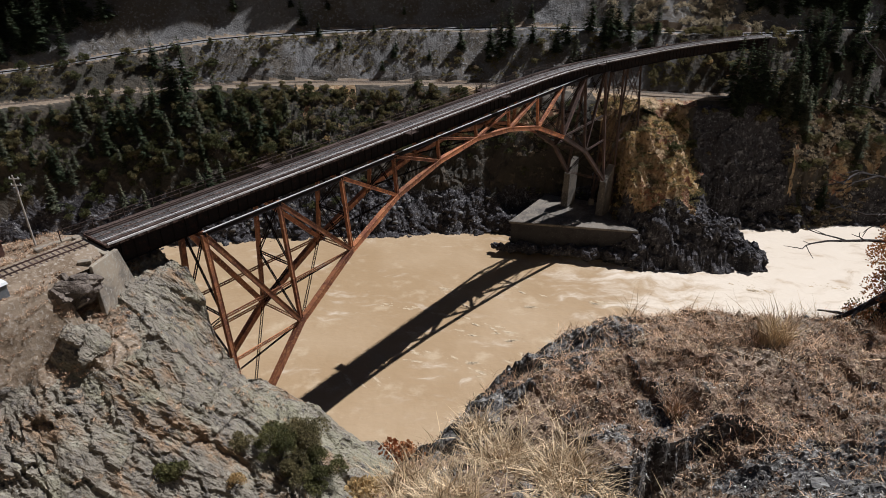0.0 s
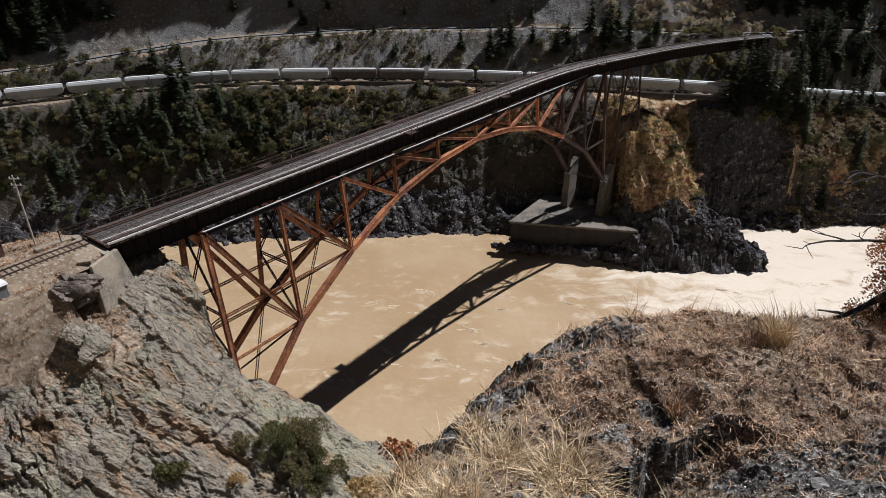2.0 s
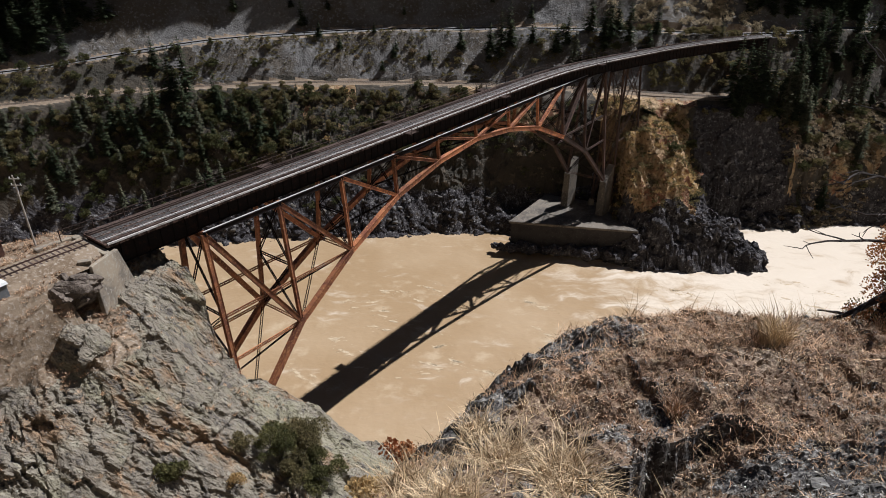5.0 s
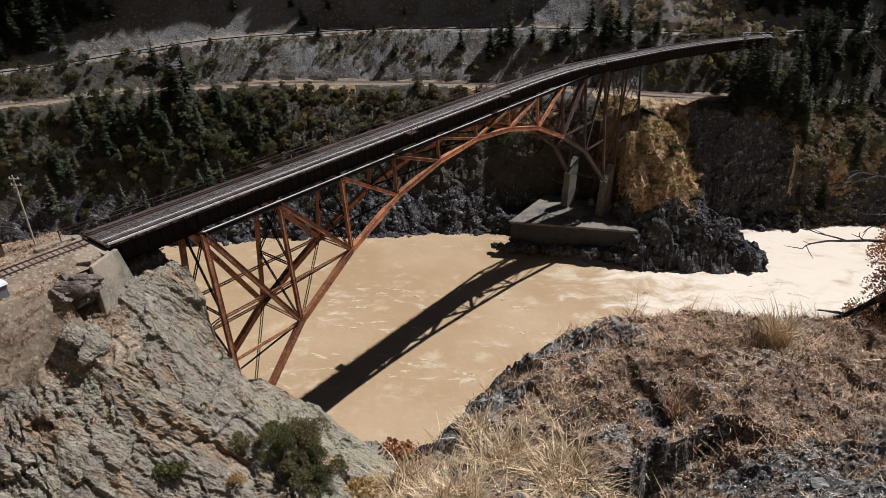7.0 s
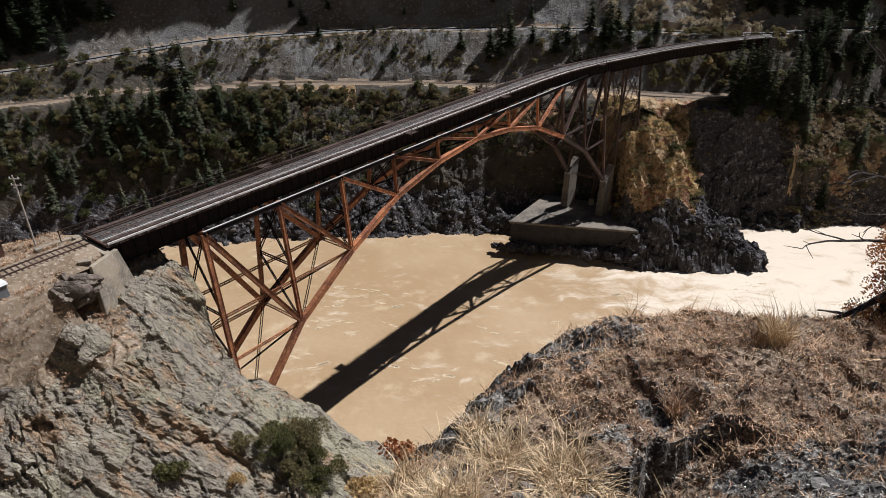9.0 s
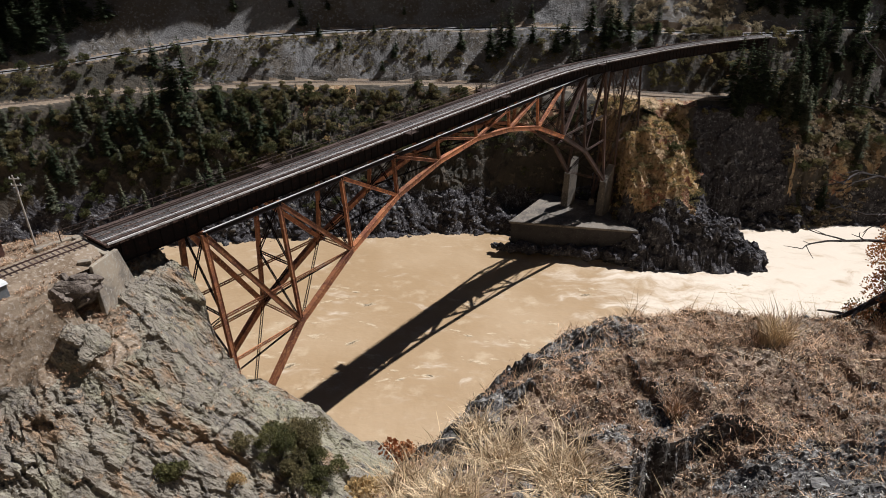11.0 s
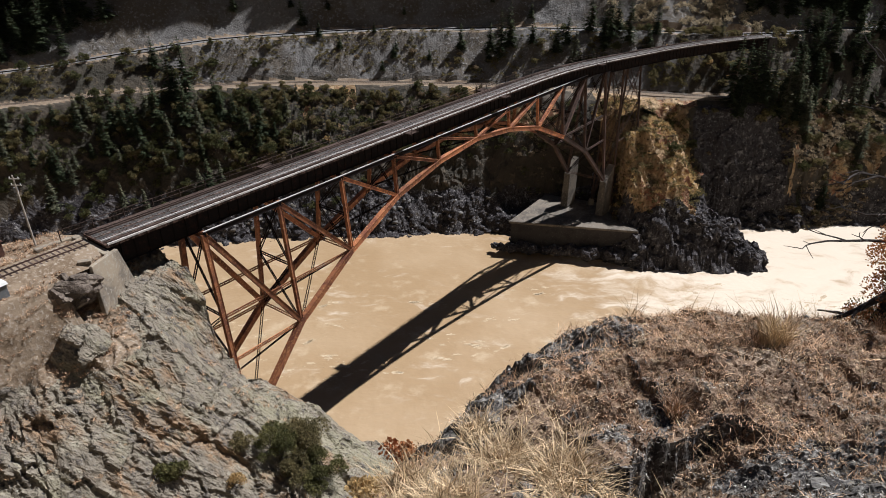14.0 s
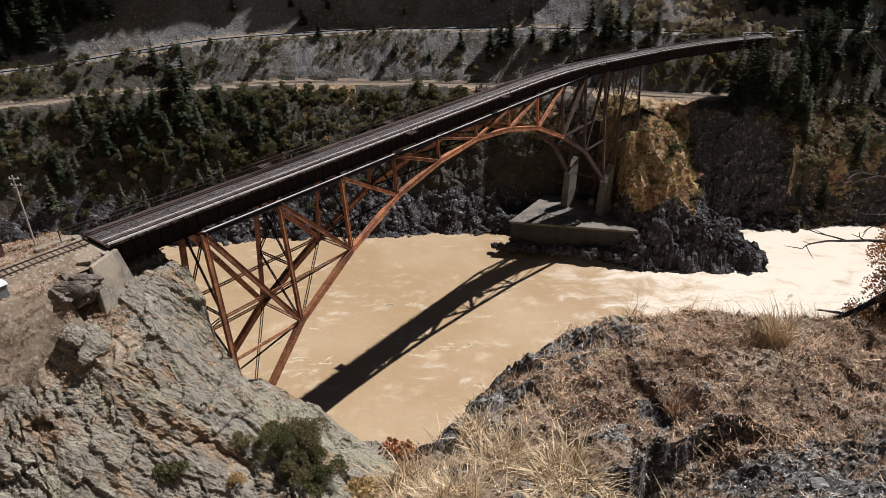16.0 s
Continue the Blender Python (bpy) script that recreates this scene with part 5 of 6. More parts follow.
def conifer_crown(h, r, seed, thin=1.0, coarse=1.0):
    rg = np.random.RandomState(seed)
    C, D, W = [], [], []
    z = h * 0.1
    while z < h * 0.985:
        u = (z - h * 0.1) / (h * 0.9)
        reach = 1.25 * r * (1 - u) ** 0.75 * (0.75 + 0.4 * rg.rand()) + 0.12
        n = int(5 + 5 * (1 - u))
        for k in range(n):
            if rg.rand() > 0.86 * thin:
                continue
            g = rg.rand() * 6.283
            L = reach * (0.55 + 0.55 * rg.rand())
            droop = -0.35 - 0.25 * rg.rand() + 0.5 * u
            way = np.array([math.cos(g), math.sin(g), droop])
            side = np.array([-math.sin(g), math.cos(g), 0])
            m = max(2, int(L / (0.5 * coarse)))
            for j in range(m):
                t = (j + 0.4) / m
                p = np.array([0, 0, z]) + way * L * t + np.array([0, 0, 0.12 * L * t * t])
                for s in (-1, 0, 1):
                    dd = way * 0.6 + side * s * 0.75 + np.array([0, 0, -0.25 + 0.4 * rg.rand()])
                    ll = (0.42 + 0.5 * (1 - t)) * coarse ** 0.7 * (0.7 + 0.6 * rg.rand()) * min(1.3, 0.5 + L / 2.5)
                    C.append(p)
                    D.append(dd * ll)
                    W.append((np.cross(dd, [0, 0, 1]) * 0.3 + np.array([0, 0, 0.12 * (rg.rand() - 0.5)])) * ll)
        z += h * (0.028 + 0.02 * rg.rand()) * coarse ** 0.6
    top = np.array([0, 0, h * 0.93])
    for g in range(4):
        C.append(top)
        D.append(np.array([0.1 * math.cos(g * 1.6), 0.1 * math.sin(g * 1.6), h * 0.08]))
        W.append(np.array([0.12 * math.sin(g * 1.6), -0.12 * math.cos(g * 1.6), 0]))
    v = quads(np.array(C), np.array(D), np.array(W))
    return v, np.arange(len(v)).reshape(-1, 4)


def conifer(h, r, seed, needles, label):
    t = tagged(new("conifer_tree"), label, "conifer tree", "conifers on the canyon side")
    bm = bmesh.new()
    tube(bm, (0, 0, -1.0), (0, 0, h * 0.5), h * 0.017 + 0.06, h * 0.011 + 0.03, 7)
    tube(bm, (0, 0, h * 0.5), (0, 0, h * 0.97), h * 0.011 + 0.03, 0.02, 6)
    part("trunk", bm, BARK, t)
    v, f = conifer_crown(h, r, seed)
    new("crown", mesh_from("crown", v, f, needles)).parent = t
    return t


def clump_cloud(blobs, n, size, seed, up=0.3):
    """Leaves strewn through the outer shells of some uneven blobs (x, y, z, radius)."""
    rg = np.random.RandomState(seed)
    b = np.array(blobs)
    w = b[:, 3] ** 2
    i = rg.choice(len(b), n, p=w / w.sum())
    d = rg.normal(size=(n, 3))
    d /= np.linalg.norm(d, axis=1)[:, None]
    d[:, 2] = np.where(d[:, 2] < -0.35, -d[:, 2], d[:, 2])
    c = b[i, :3] + d * (b[i, 3] * (0.55 + 0.55 * rg.rand(n) ** 0.7))[:, None] * np.array([1, 1, 0.85])
    t = d + rg.normal(size=(n, 3)) * 0.8 + np.array([0, 0, up])
    t /= np.linalg.norm(t, axis=1)[:, None]
    s = np.cross(t, rg.normal(size=(n, 3)))
    s /= np.linalg.norm(s, axis=1)[:, None] + 1e-6
    k = (size * (0.6 + 0.8 * rg.rand(n)))[:, None]
    v = quads(c, t * k, s * k * 0.42)
    return v, np.arange(len(v)).reshape(-1, 4)


def shrub(r, seed, leaves, label, n=420, size=0.42, tall=1.0, category="shrub", group="shrubs on the canyon side"):
    t = tagged(new("shrub"), label, category, group)
    rg = random.Random(seed)
    blobs = []
    bm = bmesh.new()
    for k in range(rg.randint(12, 18)):
        g, q = rg.uniform(0, 6.28), r * rg.uniform(0.1, 0.9)
        p = (q * math.cos(g), q * math.sin(g), r * tall * rg.uniform(0.25, 1.45 - 0.6 * q / r))
        blobs.append((*p, r * rg.uniform(0.18, 0.42)))
        tube(bm, (rg.uniform(-0.1, 0.1) * r, rg.uniform(-0.1, 0.1) * r, -0.5), p, 0.04 * r + 0.01, 0.012 * r, 5)
    part("stem", bm, BARK, t)
    v, f = clump_cloud(blobs, int(1.9 * n), 0.72 * size, seed)
    new("foliage", mesh_from("foliage", v, f, leaves)).parent = t
    return t


DARK_FIR, GREY_FIR = "dark green fir tree standing on the canyon slope", "grey-green slender pine on the canyon slope"
firs = [conifer(15, 3.0, 1, NEEDLES, DARK_FIR), conifer(12, 2.6, 2, NEEDLES, DARK_FIR), conifer(17, 3.2, 3, NEEDLES, DARK_FIR), conifer(10, 2.0, 4, NEEDLES_GREY, GREY_FIR),
        conifer(13, 2.2, 5, NEEDLES_GREY, GREY_FIR), conifer(7, 1.8, 6, NEEDLES, "small dark green fir tree on the canyon slope")]
bushes = [shrub(2.3, 11, LEAF_OLIVE, "olive-green bushy shrub on the dry slope", 1150, 0.36), shrub(2.8, 12, LEAF_GREEN, "dense green shrub on the canyon slope", 1450, 0.38), shrub(1.6, 13, LEAF_GREY, "grey-brown dry brush on the slope"),
          shrub(2.4, 14, LEAF_OLIVE, "tall olive-green shrub on the canyon slope", 1300, 0.36, 1.4), shrub(3.0, 15, LEAF_GREEN, "broad green leafy thicket on the slope", 1800, 0.4), shrub(1.5, 16, LEAF_GOLD, "golden autumn shrub on the dry slope"),
          shrub(1.0, 17, LEAF_GREY, "low grey dry brush on the scree", 300, 0.34)]
fresh = set()


def plant(proto, x, y, scale=1.0, sink=0.1):
    m = pose(x, y, gz(x, y) - sink, 0, 0, random.uniform(0, 360))
    if proto.name not in fresh:
        fresh.add(proto.name)
        proto.scale = (scale,) * 3
        proto.matrix_basis = m @ Matrix.Scale(scale, 4)
        return proto
    ob = copy_thing(proto, m)
    ob.scale = (scale * random.uniform(0.94, 1.06), scale * random.uniform(0.94, 1.06), scale)
    return ob


# single firs that stand out
for k, x, y, s in ((2, -92.8, 203.5, 1.0), (0, -84.5, 206, 1.15), (0, -106, 201, 1.0), (1, -101, 228, 0.95), (1, -54, 257, 0.85), (2, 20.7, 237, 1.0), (0, 24, 239, 1.05), (1, 17, 240, 0.9), (1, 6.4, 241, 0.8),
                   (1, 32, 238, 0.8), (0, 58, 236, 1.1), (1, 62, 238, 1.0), (2, 65, 233, 0.95), (0, 53, 240, 1.0), (2, 94.5, 208, 1.3), (0, 98, 209, 1.35), (2, 101.5, 209.5, 1.25), (0, 104.5, 209, 1.3), (4, 107.5, 209.5, 1.3), (4, 112, 208, 1.3), (4, 116, 210, 1.5), (3, 119, 207, 1.5), (0, 114, 212, 1.3), (2, -90.5, 213, 1.1), (2, -86, 214.5, 1.25), (0, -88.5, 212, 0.9), (5, -38, 243, 0.7), (5, -46, 247, 0.8),
                   (5, -18, 240, 0.7), (5, -5, 238, 0.6), (5, -22, 236, 0.55), (1, 40, 234, 0.9), (4, 46, 230, 1.0), (5, 71, 229, 1.2), (3, -116, 199, 1.1), (4, -79, 202, 0.9), (3, -97, 206, 1.1)):
    plant(firs[k], x, y, s)


def scatter(n, seed, x0, x1, spot, protos, scales, keep=None, gap=1.6):
    """Plants at random over a belt; spot(u, x) gives y for u in 0..1."""
    rg = random.Random(seed)
    done, tries = [], 0
    while len(done) < n and tries < n * 14:
        tries += 1
        x = rg.uniform(x0, x1)
        y = spot(rg.random(), x)
        if keep and rg.random() > keep(x, y):
            continue
        if any((x - p) ** 2 + (y - q) ** 2 < gap * gap for p, q in done):
            continue
        done.append((x, y))
        plant(rg.choice(protos), x, y, rg.uniform(*scales))


def lines(x):
    return (float(np.interp(x, _sx, _sy)), float(np.interp(x, _sx, _by)), float(track_y(x)), float(np.interp(x, _x, _ry)))


def thick(x, y, scale=18, cut=0.0, seed=120):
    return 1.0 if float(fbm(np.array([x / scale]), np.array([y / scale]), 3, seed)[0]) > cut else 0.12


def thicket(name, label, material, shapes, n, seed, x0, x1, spot, scales, keep=None):
    """Growth too far off and too dense to count, in one mesh."""
    rg = random.Random(seed)
    V, Fc, base = [], [], 0
    xy = []
    while len(xy) < n:
        x = rg.uniform(x0, x1)
        y = spot(rg.random(), x)
        if keep is None or rg.random() < keep(x, y):
            xy.append((x, y))
    z = ground_height(np.array([[p[0] for p in xy]]), np.array([[p[1] for p in xy]]))[0]
    for (x, y), h in zip(xy, z):
        v, f = rg.choice(shapes)
        g, s = rg.uniform(0, 6.28), rg.uniform(*scales)
        c, d = math.cos(g) * s, math.sin(g) * s
        V.append(np.stack([v[:, 0] * c - v[:, 1] * d + x, v[:, 0] * d + v[:, 1] * c + y, v[:, 2] * s * rg.uniform(0.85, 1.15) + h - 0.15], 1))
        Fc.append(f + base)
        base += len(v)
    return tagged(new(name, mesh_from(name, np.concatenate(V), np.concatenate(Fc), material)), label, "woods", kind="stuff")


B, F = bushes, firs
def below(lo, hi):
    """Over the bank between shore and brow, from lo metres above the shore (half the bank at most) to hi below the brow."""
    def spot(u, x):
        ys, yb = lines(x)[:2]
        a = min(lo, 0.5 * (yb - ys))
        return ys + a + u * (yb - ys - a - hi)
    return spot



scree = lambda lo, hi: (lambda u, x: lines(x)[2] + lo + u * (lines(x)[3] - lines(x)[2] - lo - hi))
above = lambda lo, hi: (lambda u, x: lines(x)[3] + lo + u * (hi - lo))
# wooded slope below the lower railway
scatter(120, 1, -150, 15, below(17, 2), [B[0], B[1], B[0], B[3], B[4], B[3]], (0.6, 1.15), lambda x, y: thick(x, y, 20, -0.1), 2.4)
scatter(34, 41, -165, -48, lambda u, x: lines(x)[0] + 7 + u * 9, [F[3], F[4], F[0], B[1], B[4], B[3]], (0.6, 1.0), None, 3.4)
scatter(46, 2, -165, -45, below(17, 4), [F[3], F[4], F[0], F[1], F[5]], (0.55, 0.95), None, 3.4)
scatter(26, 3, -150, 20, lambda u, x: lines(x)[1] - 2.5 + u * 3, [B[0], B[5], B[0], B[1]], (0.45, 0.85), None, 2.4)
scatter(26, 4, -60, 30, below(19, 1), [B[2], B[0], B[6], B[5], B[3]], (0.6, 1.0), None, 1.8)
# scree between railway and road
scatter(30, 5, -150, -62, scree(5, 3), [B[1], B[0], B[4], B[0]], (0.5, 0.9), None, 2.2)
scatter(30, 6, -70, 50, scree(5, 5), [B[6], B[6], B[2], B[0], F[5]], (0.5, 0.95), lambda x, y: thick(x, y, 12, 0.0, 7), 2.2)
scatter(30, 7, 40, 110, scree(5, 3), [F[1], F[4], B[1], B[0], B[5], B[0], B[3]], (0.5, 0.9), None, 2.2)
# headland under the curved approach, and the cliff beyond
scatter(30, 8, 50, 90, lambda u, x: lines(x)[1] - 0.5 - u * 24, [B[1], B[2], B[2], B[0], B[3]], (0.45, 0.8), None, 2.0)
scatter(60, 9, 104, 185, lambda u, x: lines(x)[1] - (6 if x < 116 else 20) * u + 2, [B[0], B[3], F[3], F[4], B[1], F[1]], (0.6, 1.0), None, 2.0)
scatter(8, 10, 96, 125, lambda u, x: lines(x)[1] - 3 + u * 12, [F[3], F[4], F[0], F[1]], (0.6, 0.95), None, 2.4)
# woods above the road
scatter(50, 11, 108, 160, above(7, 40), [F[0], F[2], F[1], F[2]], (0.85, 1.2), None, 3.0)
scatter(40, 12, -170, -108, above(12, 45), [F[0], F[2], F[1]], (0.8, 1.2), None, 3.2)
scatter(8, 13, -100, 60, above(6, 14), [F[1], F[5], F[5], B[2]], (0.5, 0.8), None, 6)
light_firs = [conifer_crown(15, 3.0, 100 + k, 1.0, 2.0) for k in range(4)]
low_brush = [clump_cloud([(0, 0, 0.5, 0.8), (0.7, 0.3, 0.4, 0.6), (-0.6, 0.4, 0.5, 0.6)], 90, 0.34, 200 + k) for k in range(4)]
mid_brush = [clump_cloud([(rgb.uniform(-1.6, 1.6), rgb.uniform(-1.6, 1.6), rgb.uniform(0.5, 2.8), rgb.uniform(0.4, 1.0)) for j in range(13)], 950, 0.32, 210 + k) for k, rgb in ((k, random.Random(300 + k)) for k in range(5))]


def grass_tuft(n, tall, spread, seed):
    """A bunch of thin upright blades."""
    rg = np.random.RandomState(seed)
    g, q = rg.rand(n) * 6.283, np.sqrt(rg.rand(n)) * spread
    c = np.stack([np.cos(g) * q, np.sin(g) * q, 0 * q], 1)
    d = np.stack([rg.normal(size=n) * 0.45, rg.normal(size=n) * 0.45, 0.6 + 0.6 * rg.rand(n)], 1) * tall
    w = np.stack([np.cos(g + 1), np.sin(g + 1), 0 * g], 1) * 0.07
    v = quads(c, d, w)
    return v, np.arange(len(v)).reshape(-1, 4)


tufts = [grass_tuft(34, 0.8, 0.7, 220 + k) for k in range(5)]
# invented trees above the view; their shadows streak the scree
thicket("unseen_shade_woods", "unseen conifer woods added on the mountainside to cast streaks of shade", NEEDLES, light_firs, 520, 21, -130, 80, above(41, 105), (0.9, 1.35))
thicket("east_woods", "dense dark conifer woods on the shaded mountainside", NEEDLES, light_firs, 560, 22, 112, 270, above(6, 110), (0.9, 1.5))
thicket("west_woods", "dense dark conifer woods above the bend of the road", NEEDLES, light_firs, 130, 23, -270, -120, above(12, 90), (0.9, 1.3))
thicket("brushwood", "tangled olive and green brush on the wooded slope", LEAF_OLIVE, mid_brush, 130, 24, -165, 12, below(17, 2), (0.35, 0.75), lambda x, y: thick(x, y, 20, -0.2))
thicket("undergrowth", "low dry undergrowth on the canyon slope", LEAF_GREEN, low_brush, 700, 25, -170, 46, below(16, 1), (0.6, 1.4))
thicket("scree_brush", "low grey brush scattered over the scree", LEAF_OLIVE, low_brush, 800, 26, -170, 60, scree(4, 4), (0.35, 0.9), lambda x, y: thick(x, y, 14, 0.02, 9))
on_head = lambda lo: (lambda x, y: 1.0 if float(headland(np.array([x]), np.array([y]))[0]) > lo else 0.0)
thicket("headland_grass", "golden dry brush on the headland slope", LEAF_GOLD, tufts, 900, 27, 48, 86, lambda u, x: 174 + u * 34, (0.5, 1.2), lambda x, y: on_head(8)(x, y) * thick(x, y, 8, -0.05, 19))
thicket("cliff_growth", "dark green brush crowding the steep lower bank", LEAF_GREEN, mid_brush, 150, 38, -165, -20, lambda u, x: lines(x)[0] + 6 + u * 12, (0.35, 0.8), lambda x, y: thick(x, y, 10, 0.0, 23))
thicket("slope_grass", "dry brown grass over the slope below the railway", LEAF_GREY, tufts, 900, 36, -90, 46, below(17, 1), (0.5, 1.1), lambda x, y: thick(x, y, 12, 0.0, 17))
thicket("bank_grass", "dry pale grass on the far bank beyond the rapids", LEAF_PALE, tufts, 1300, 37, 112, 200, lambda u, x: lines(x)[1] + 2 - u * 26, (0.5, 1.2), lambda x, y: thick(x, y, 12, 0.0, 18))
thicket("headland_brush", "low olive brush on the headland slope", LEAF_OLIVE, low_brush, 420, 30, 48, 90, lambda u, x: 170 + u * 38, (0.4, 1.1), on_head(6))
thicket("bend_woods", "dark conifers crowding between railway and road", NEEDLES, light_firs, 70, 31, 122, 210, scree(5, 2), (0.4, 0.85))
thicket("approach_brush", "golden and olive brush below the curved approach", LEAF_OLIVE, mid_brush, 110, 33, 70, 122, scree(4.5, 0), (0.4, 0.9))
thicket("talus_grass", "pale dry brush on the talus above the road", LEAF_PALE, low_brush, 420, 34, 62, 116, above(5, 22), (0.7, 1.6), lambda x, y: thick(x, y, 12, 0.05, 15))
thicket("road_woods", "dark conifers close above the mountain road", NEEDLES, light_firs, 90, 35, -230, -126, above(6.5, 24), (0.7, 1.1))
# mostly unseen trees, added so that their shadows darken the scree below
thicket("upper_shade_woods", "dark conifers, mostly out of view, added above the road to shade the scree", NEEDLES, light_firs, 220, 32, -165, -56, above(25, 62), (1.1, 1.6))
thicket("cliff_brush", "grey-green brush hanging on the dark cliff", LEAF_OLIVE, mid_brush, 150, 28, 112, 200, lambda u, x: lines(x)[1] + 3 - u * (5 if x < 112 else 24), (0.3, 0.75))
thicket("cliff_thicket", "dry grey thicket at the head of the cliff", LEAF_GREY, low_brush, 900, 29, 111, 200, lambda u, x: lines(x)[1] + 3 - u * (8 if x < 112 else 26), (0.5, 1.5))


# ---- the near rocks ----
STRAW = mat("dry_straw_grass", (0.57, 0.43, 0.255), 0.8, 0.0, [(1.5, (0.3, 0.2, 0.1), 0.42, 0.62, 3)], island=0.4, space=WP)
BROWN_GRASS = mat("brown_matted_grass", (0.46, 0.3, 0.18), 0.9, 0.0, [(1.2, (0.2, 0.115, 0.065), 0.44, 0.62, 3), (3, (0.44, 0.35, 0.22), 0.5, 0.7, 3)], island=0.6, space=WP)
DARK_ROCK = mat("brown_black_rock", (0.11, 0.085, 0.065), 0.95, 0.0, [(1.2, (0.19, 0.155, 0.12), 0.48, 0.66, 6), (5, (0.05, 0.04, 0.035), 0.5, 0.68, 5)], [(2.5, 0.9, 0.25), (9, 0.7, 0.06)], space=WP)
LICHEN_ROCK = mat("lichened_grey_rock", (0.14, 0.128, 0.112), 0.95, 0.0, [(5, (0.25, 0.235, 0.205), 0.5, 0.66, 6), (14, (0.08, 0.075, 0.07), 0.5, 0.66, 5)], [(14, 0.8, 0.04), (50, 0.6, 0.01)], space=WP)


TAN_GRASS = mat("tan_dry_grass", (0.56, 0.38, 0.23), 0.8, 0.0, [(1.2, (0.24, 0.14, 0.07), 0.42, 0.6, 3)], island=0.45, space=WP)


def bz(x, y):
    return float(bluff_height(np.array([[float(x)]]), np.array([[float(y)]]))[0, 0])


def rock_mesh(name, rx, ry, rz, seed, material, sub=3, rough=0.35):
    bm = bmesh.new()
    bmesh.ops.create_icosphere(bm, subdivisions=sub, radius=1)
    p = np.array([v.co for v in bm.verts])
    w = p + np.array([seed * 3.7, seed * 1.3, 0])
    d = 1 + rough * (0.9 * broken(w, 1.1, 0.7, 400 + seed) + 0.5 * broken(w, 0.45, 0.7, 430 + seed)) + rough * 0.4 * vnoise(w[:, 0] * 1.2, w[:, 1] * 1.2 + w[:, 2], seed)
    for v, q in zip(bm.verts, p * np.clip(d, 0.5, 1.6)[:, None] * np.array([rx, ry, rz])):
        v.co = q
    me = bpy.data.meshes.new(name)
    bm.to_mesh(me)
    bm.free()
    me.materials.append(material)
    return me


def rock(name, label, mesh, x, y, z, turn, category="rock", group=""):
    ob = tagged(new(name, mesh), label, category, group)
    ob.matrix_basis = pose(x, y, z, 0, 0, turn)
    return ob


rock("boulder", "big brown-black overhanging boulder beside the concrete abutment", rock_mesh("boulder", 2.4, 1.6, 1.35, 3, DARK_ROCK, 5, 0.5), -40.6, 60.1, 47.5, 30, "boulder")
rock("boulder", "weathered brown rock outcrop below the railway bench", rock_mesh("boulder", 2.6, 2.4, 2.4, 8, SPUR_ROCK, 5, 0.45), -39.5, 56.4, 42.2, 10, "boulder")
rock("boulder", "grey rock outcrop jutting from the cliff", rock_mesh("boulder", 2.6, 1.8, 1.7, 12, SPUR_ROCK, 5, 0.45), -45.5, 53.2, 41.2, 60, "boulder")


def blades(spots, per, length, spread, width, lean, seed, curve=0.35):
    """Grass blades of two tapering pieces each, in bunches at spots (x, y, z, scale)."""
    rg = np.random.RandomState(seed)
    s = np.repeat(np.array(spots, float), per, axis=0)
    n = len(s)
    g, q = rg.rand(n) * 6.283, np.sqrt(rg.rand(n)) * spread * s[:, 3]
    root = s[:, :3] + np.stack([np.cos(g) * q, np.sin(g) * q, -0.02 + 0 * q], 1)
    L = length * s[:, 3] * (0.45 + 0.75 * rg.rand(n))
    a, t = rg.rand(n) * 6.283, lean * (0.3 + 0.9 * rg.rand(n))
    way = np.stack([np.cos(a) * np.sin(t), np.sin(a) * np.sin(t), np.cos(t)], 1)
    far = way + np.stack([np.cos(a) * curve, np.sin(a) * curve, -curve * (0.3 + rg.rand(n))], 1)
    mid = root + way * (L * 0.55)[:, None]
    tip = mid + far * (L * 0.5)[:, None]
    b = rg.rand(n) * 6.283
    w = np.stack([np.cos(b), np.sin(b), 0 * b], 1) * (width * (0.6 + 0.8 * rg.rand(n)))[:, None]
    v = np.stack([root - w, root + w, mid + w * 0.7, mid - w * 0.7, tip], 1).reshape(-1, 3)
    i = np.arange(n)[:, None] * 5
    f3 = np.concatenate([i + [0, 1, 2], i + [0, 2, 3], i + [3, 2, 4]])
    return v, f3


def on_bluff(n, seed, keep, lo=0.6, hi=1.3):
    rg = np.random.RandomState(seed)
    x, y = rg.uniform(-2.6, 11.5, n), rg.uniform(2.2, 12.6, n)
    k = keep(x, y, rg.rand(n))
    x, y = x[k], y[k]
    z = bluff_height(x[None], y[None])[0]
    return np.stack([x, y, z, rg.uniform(lo, hi, len(x))], 1)


def grassy(x, y, r):
    steep = np.hypot(bluff_height(x[None] + 0.15, y[None])[0] - bluff_height(x[None] - 0.15, y[None])[0], bluff_height(x[None], y[None] + 0.15)[0] - bluff_height(x[None], y[None] - 0.15)[0]) / 0.3
    patch = fbm(x / 1.4, y / 1.4, 3, 140)
    return (steep < 2.0) & (r < np.clip(0.55 + 1.8 * patch + 0.75 * np.clip((y - 6.9) / 2, -0.9, 1) - 0.9 * crag(x, y), 0.03, 1))


def straw_side(x, y, r):
    return (r < np.clip(1.35 - np.abs(x - 0.5 - 0.12 * (y - 5)) * 0.75, 0, 1)) & (x < 1.75) & (y < 9) & (crag(x, y) < 0.3)


v, f = blades(on_bluff(46000, 31, grassy), 9, 0.085, 0.1, 0.006, 1.2, 1, 0.5)
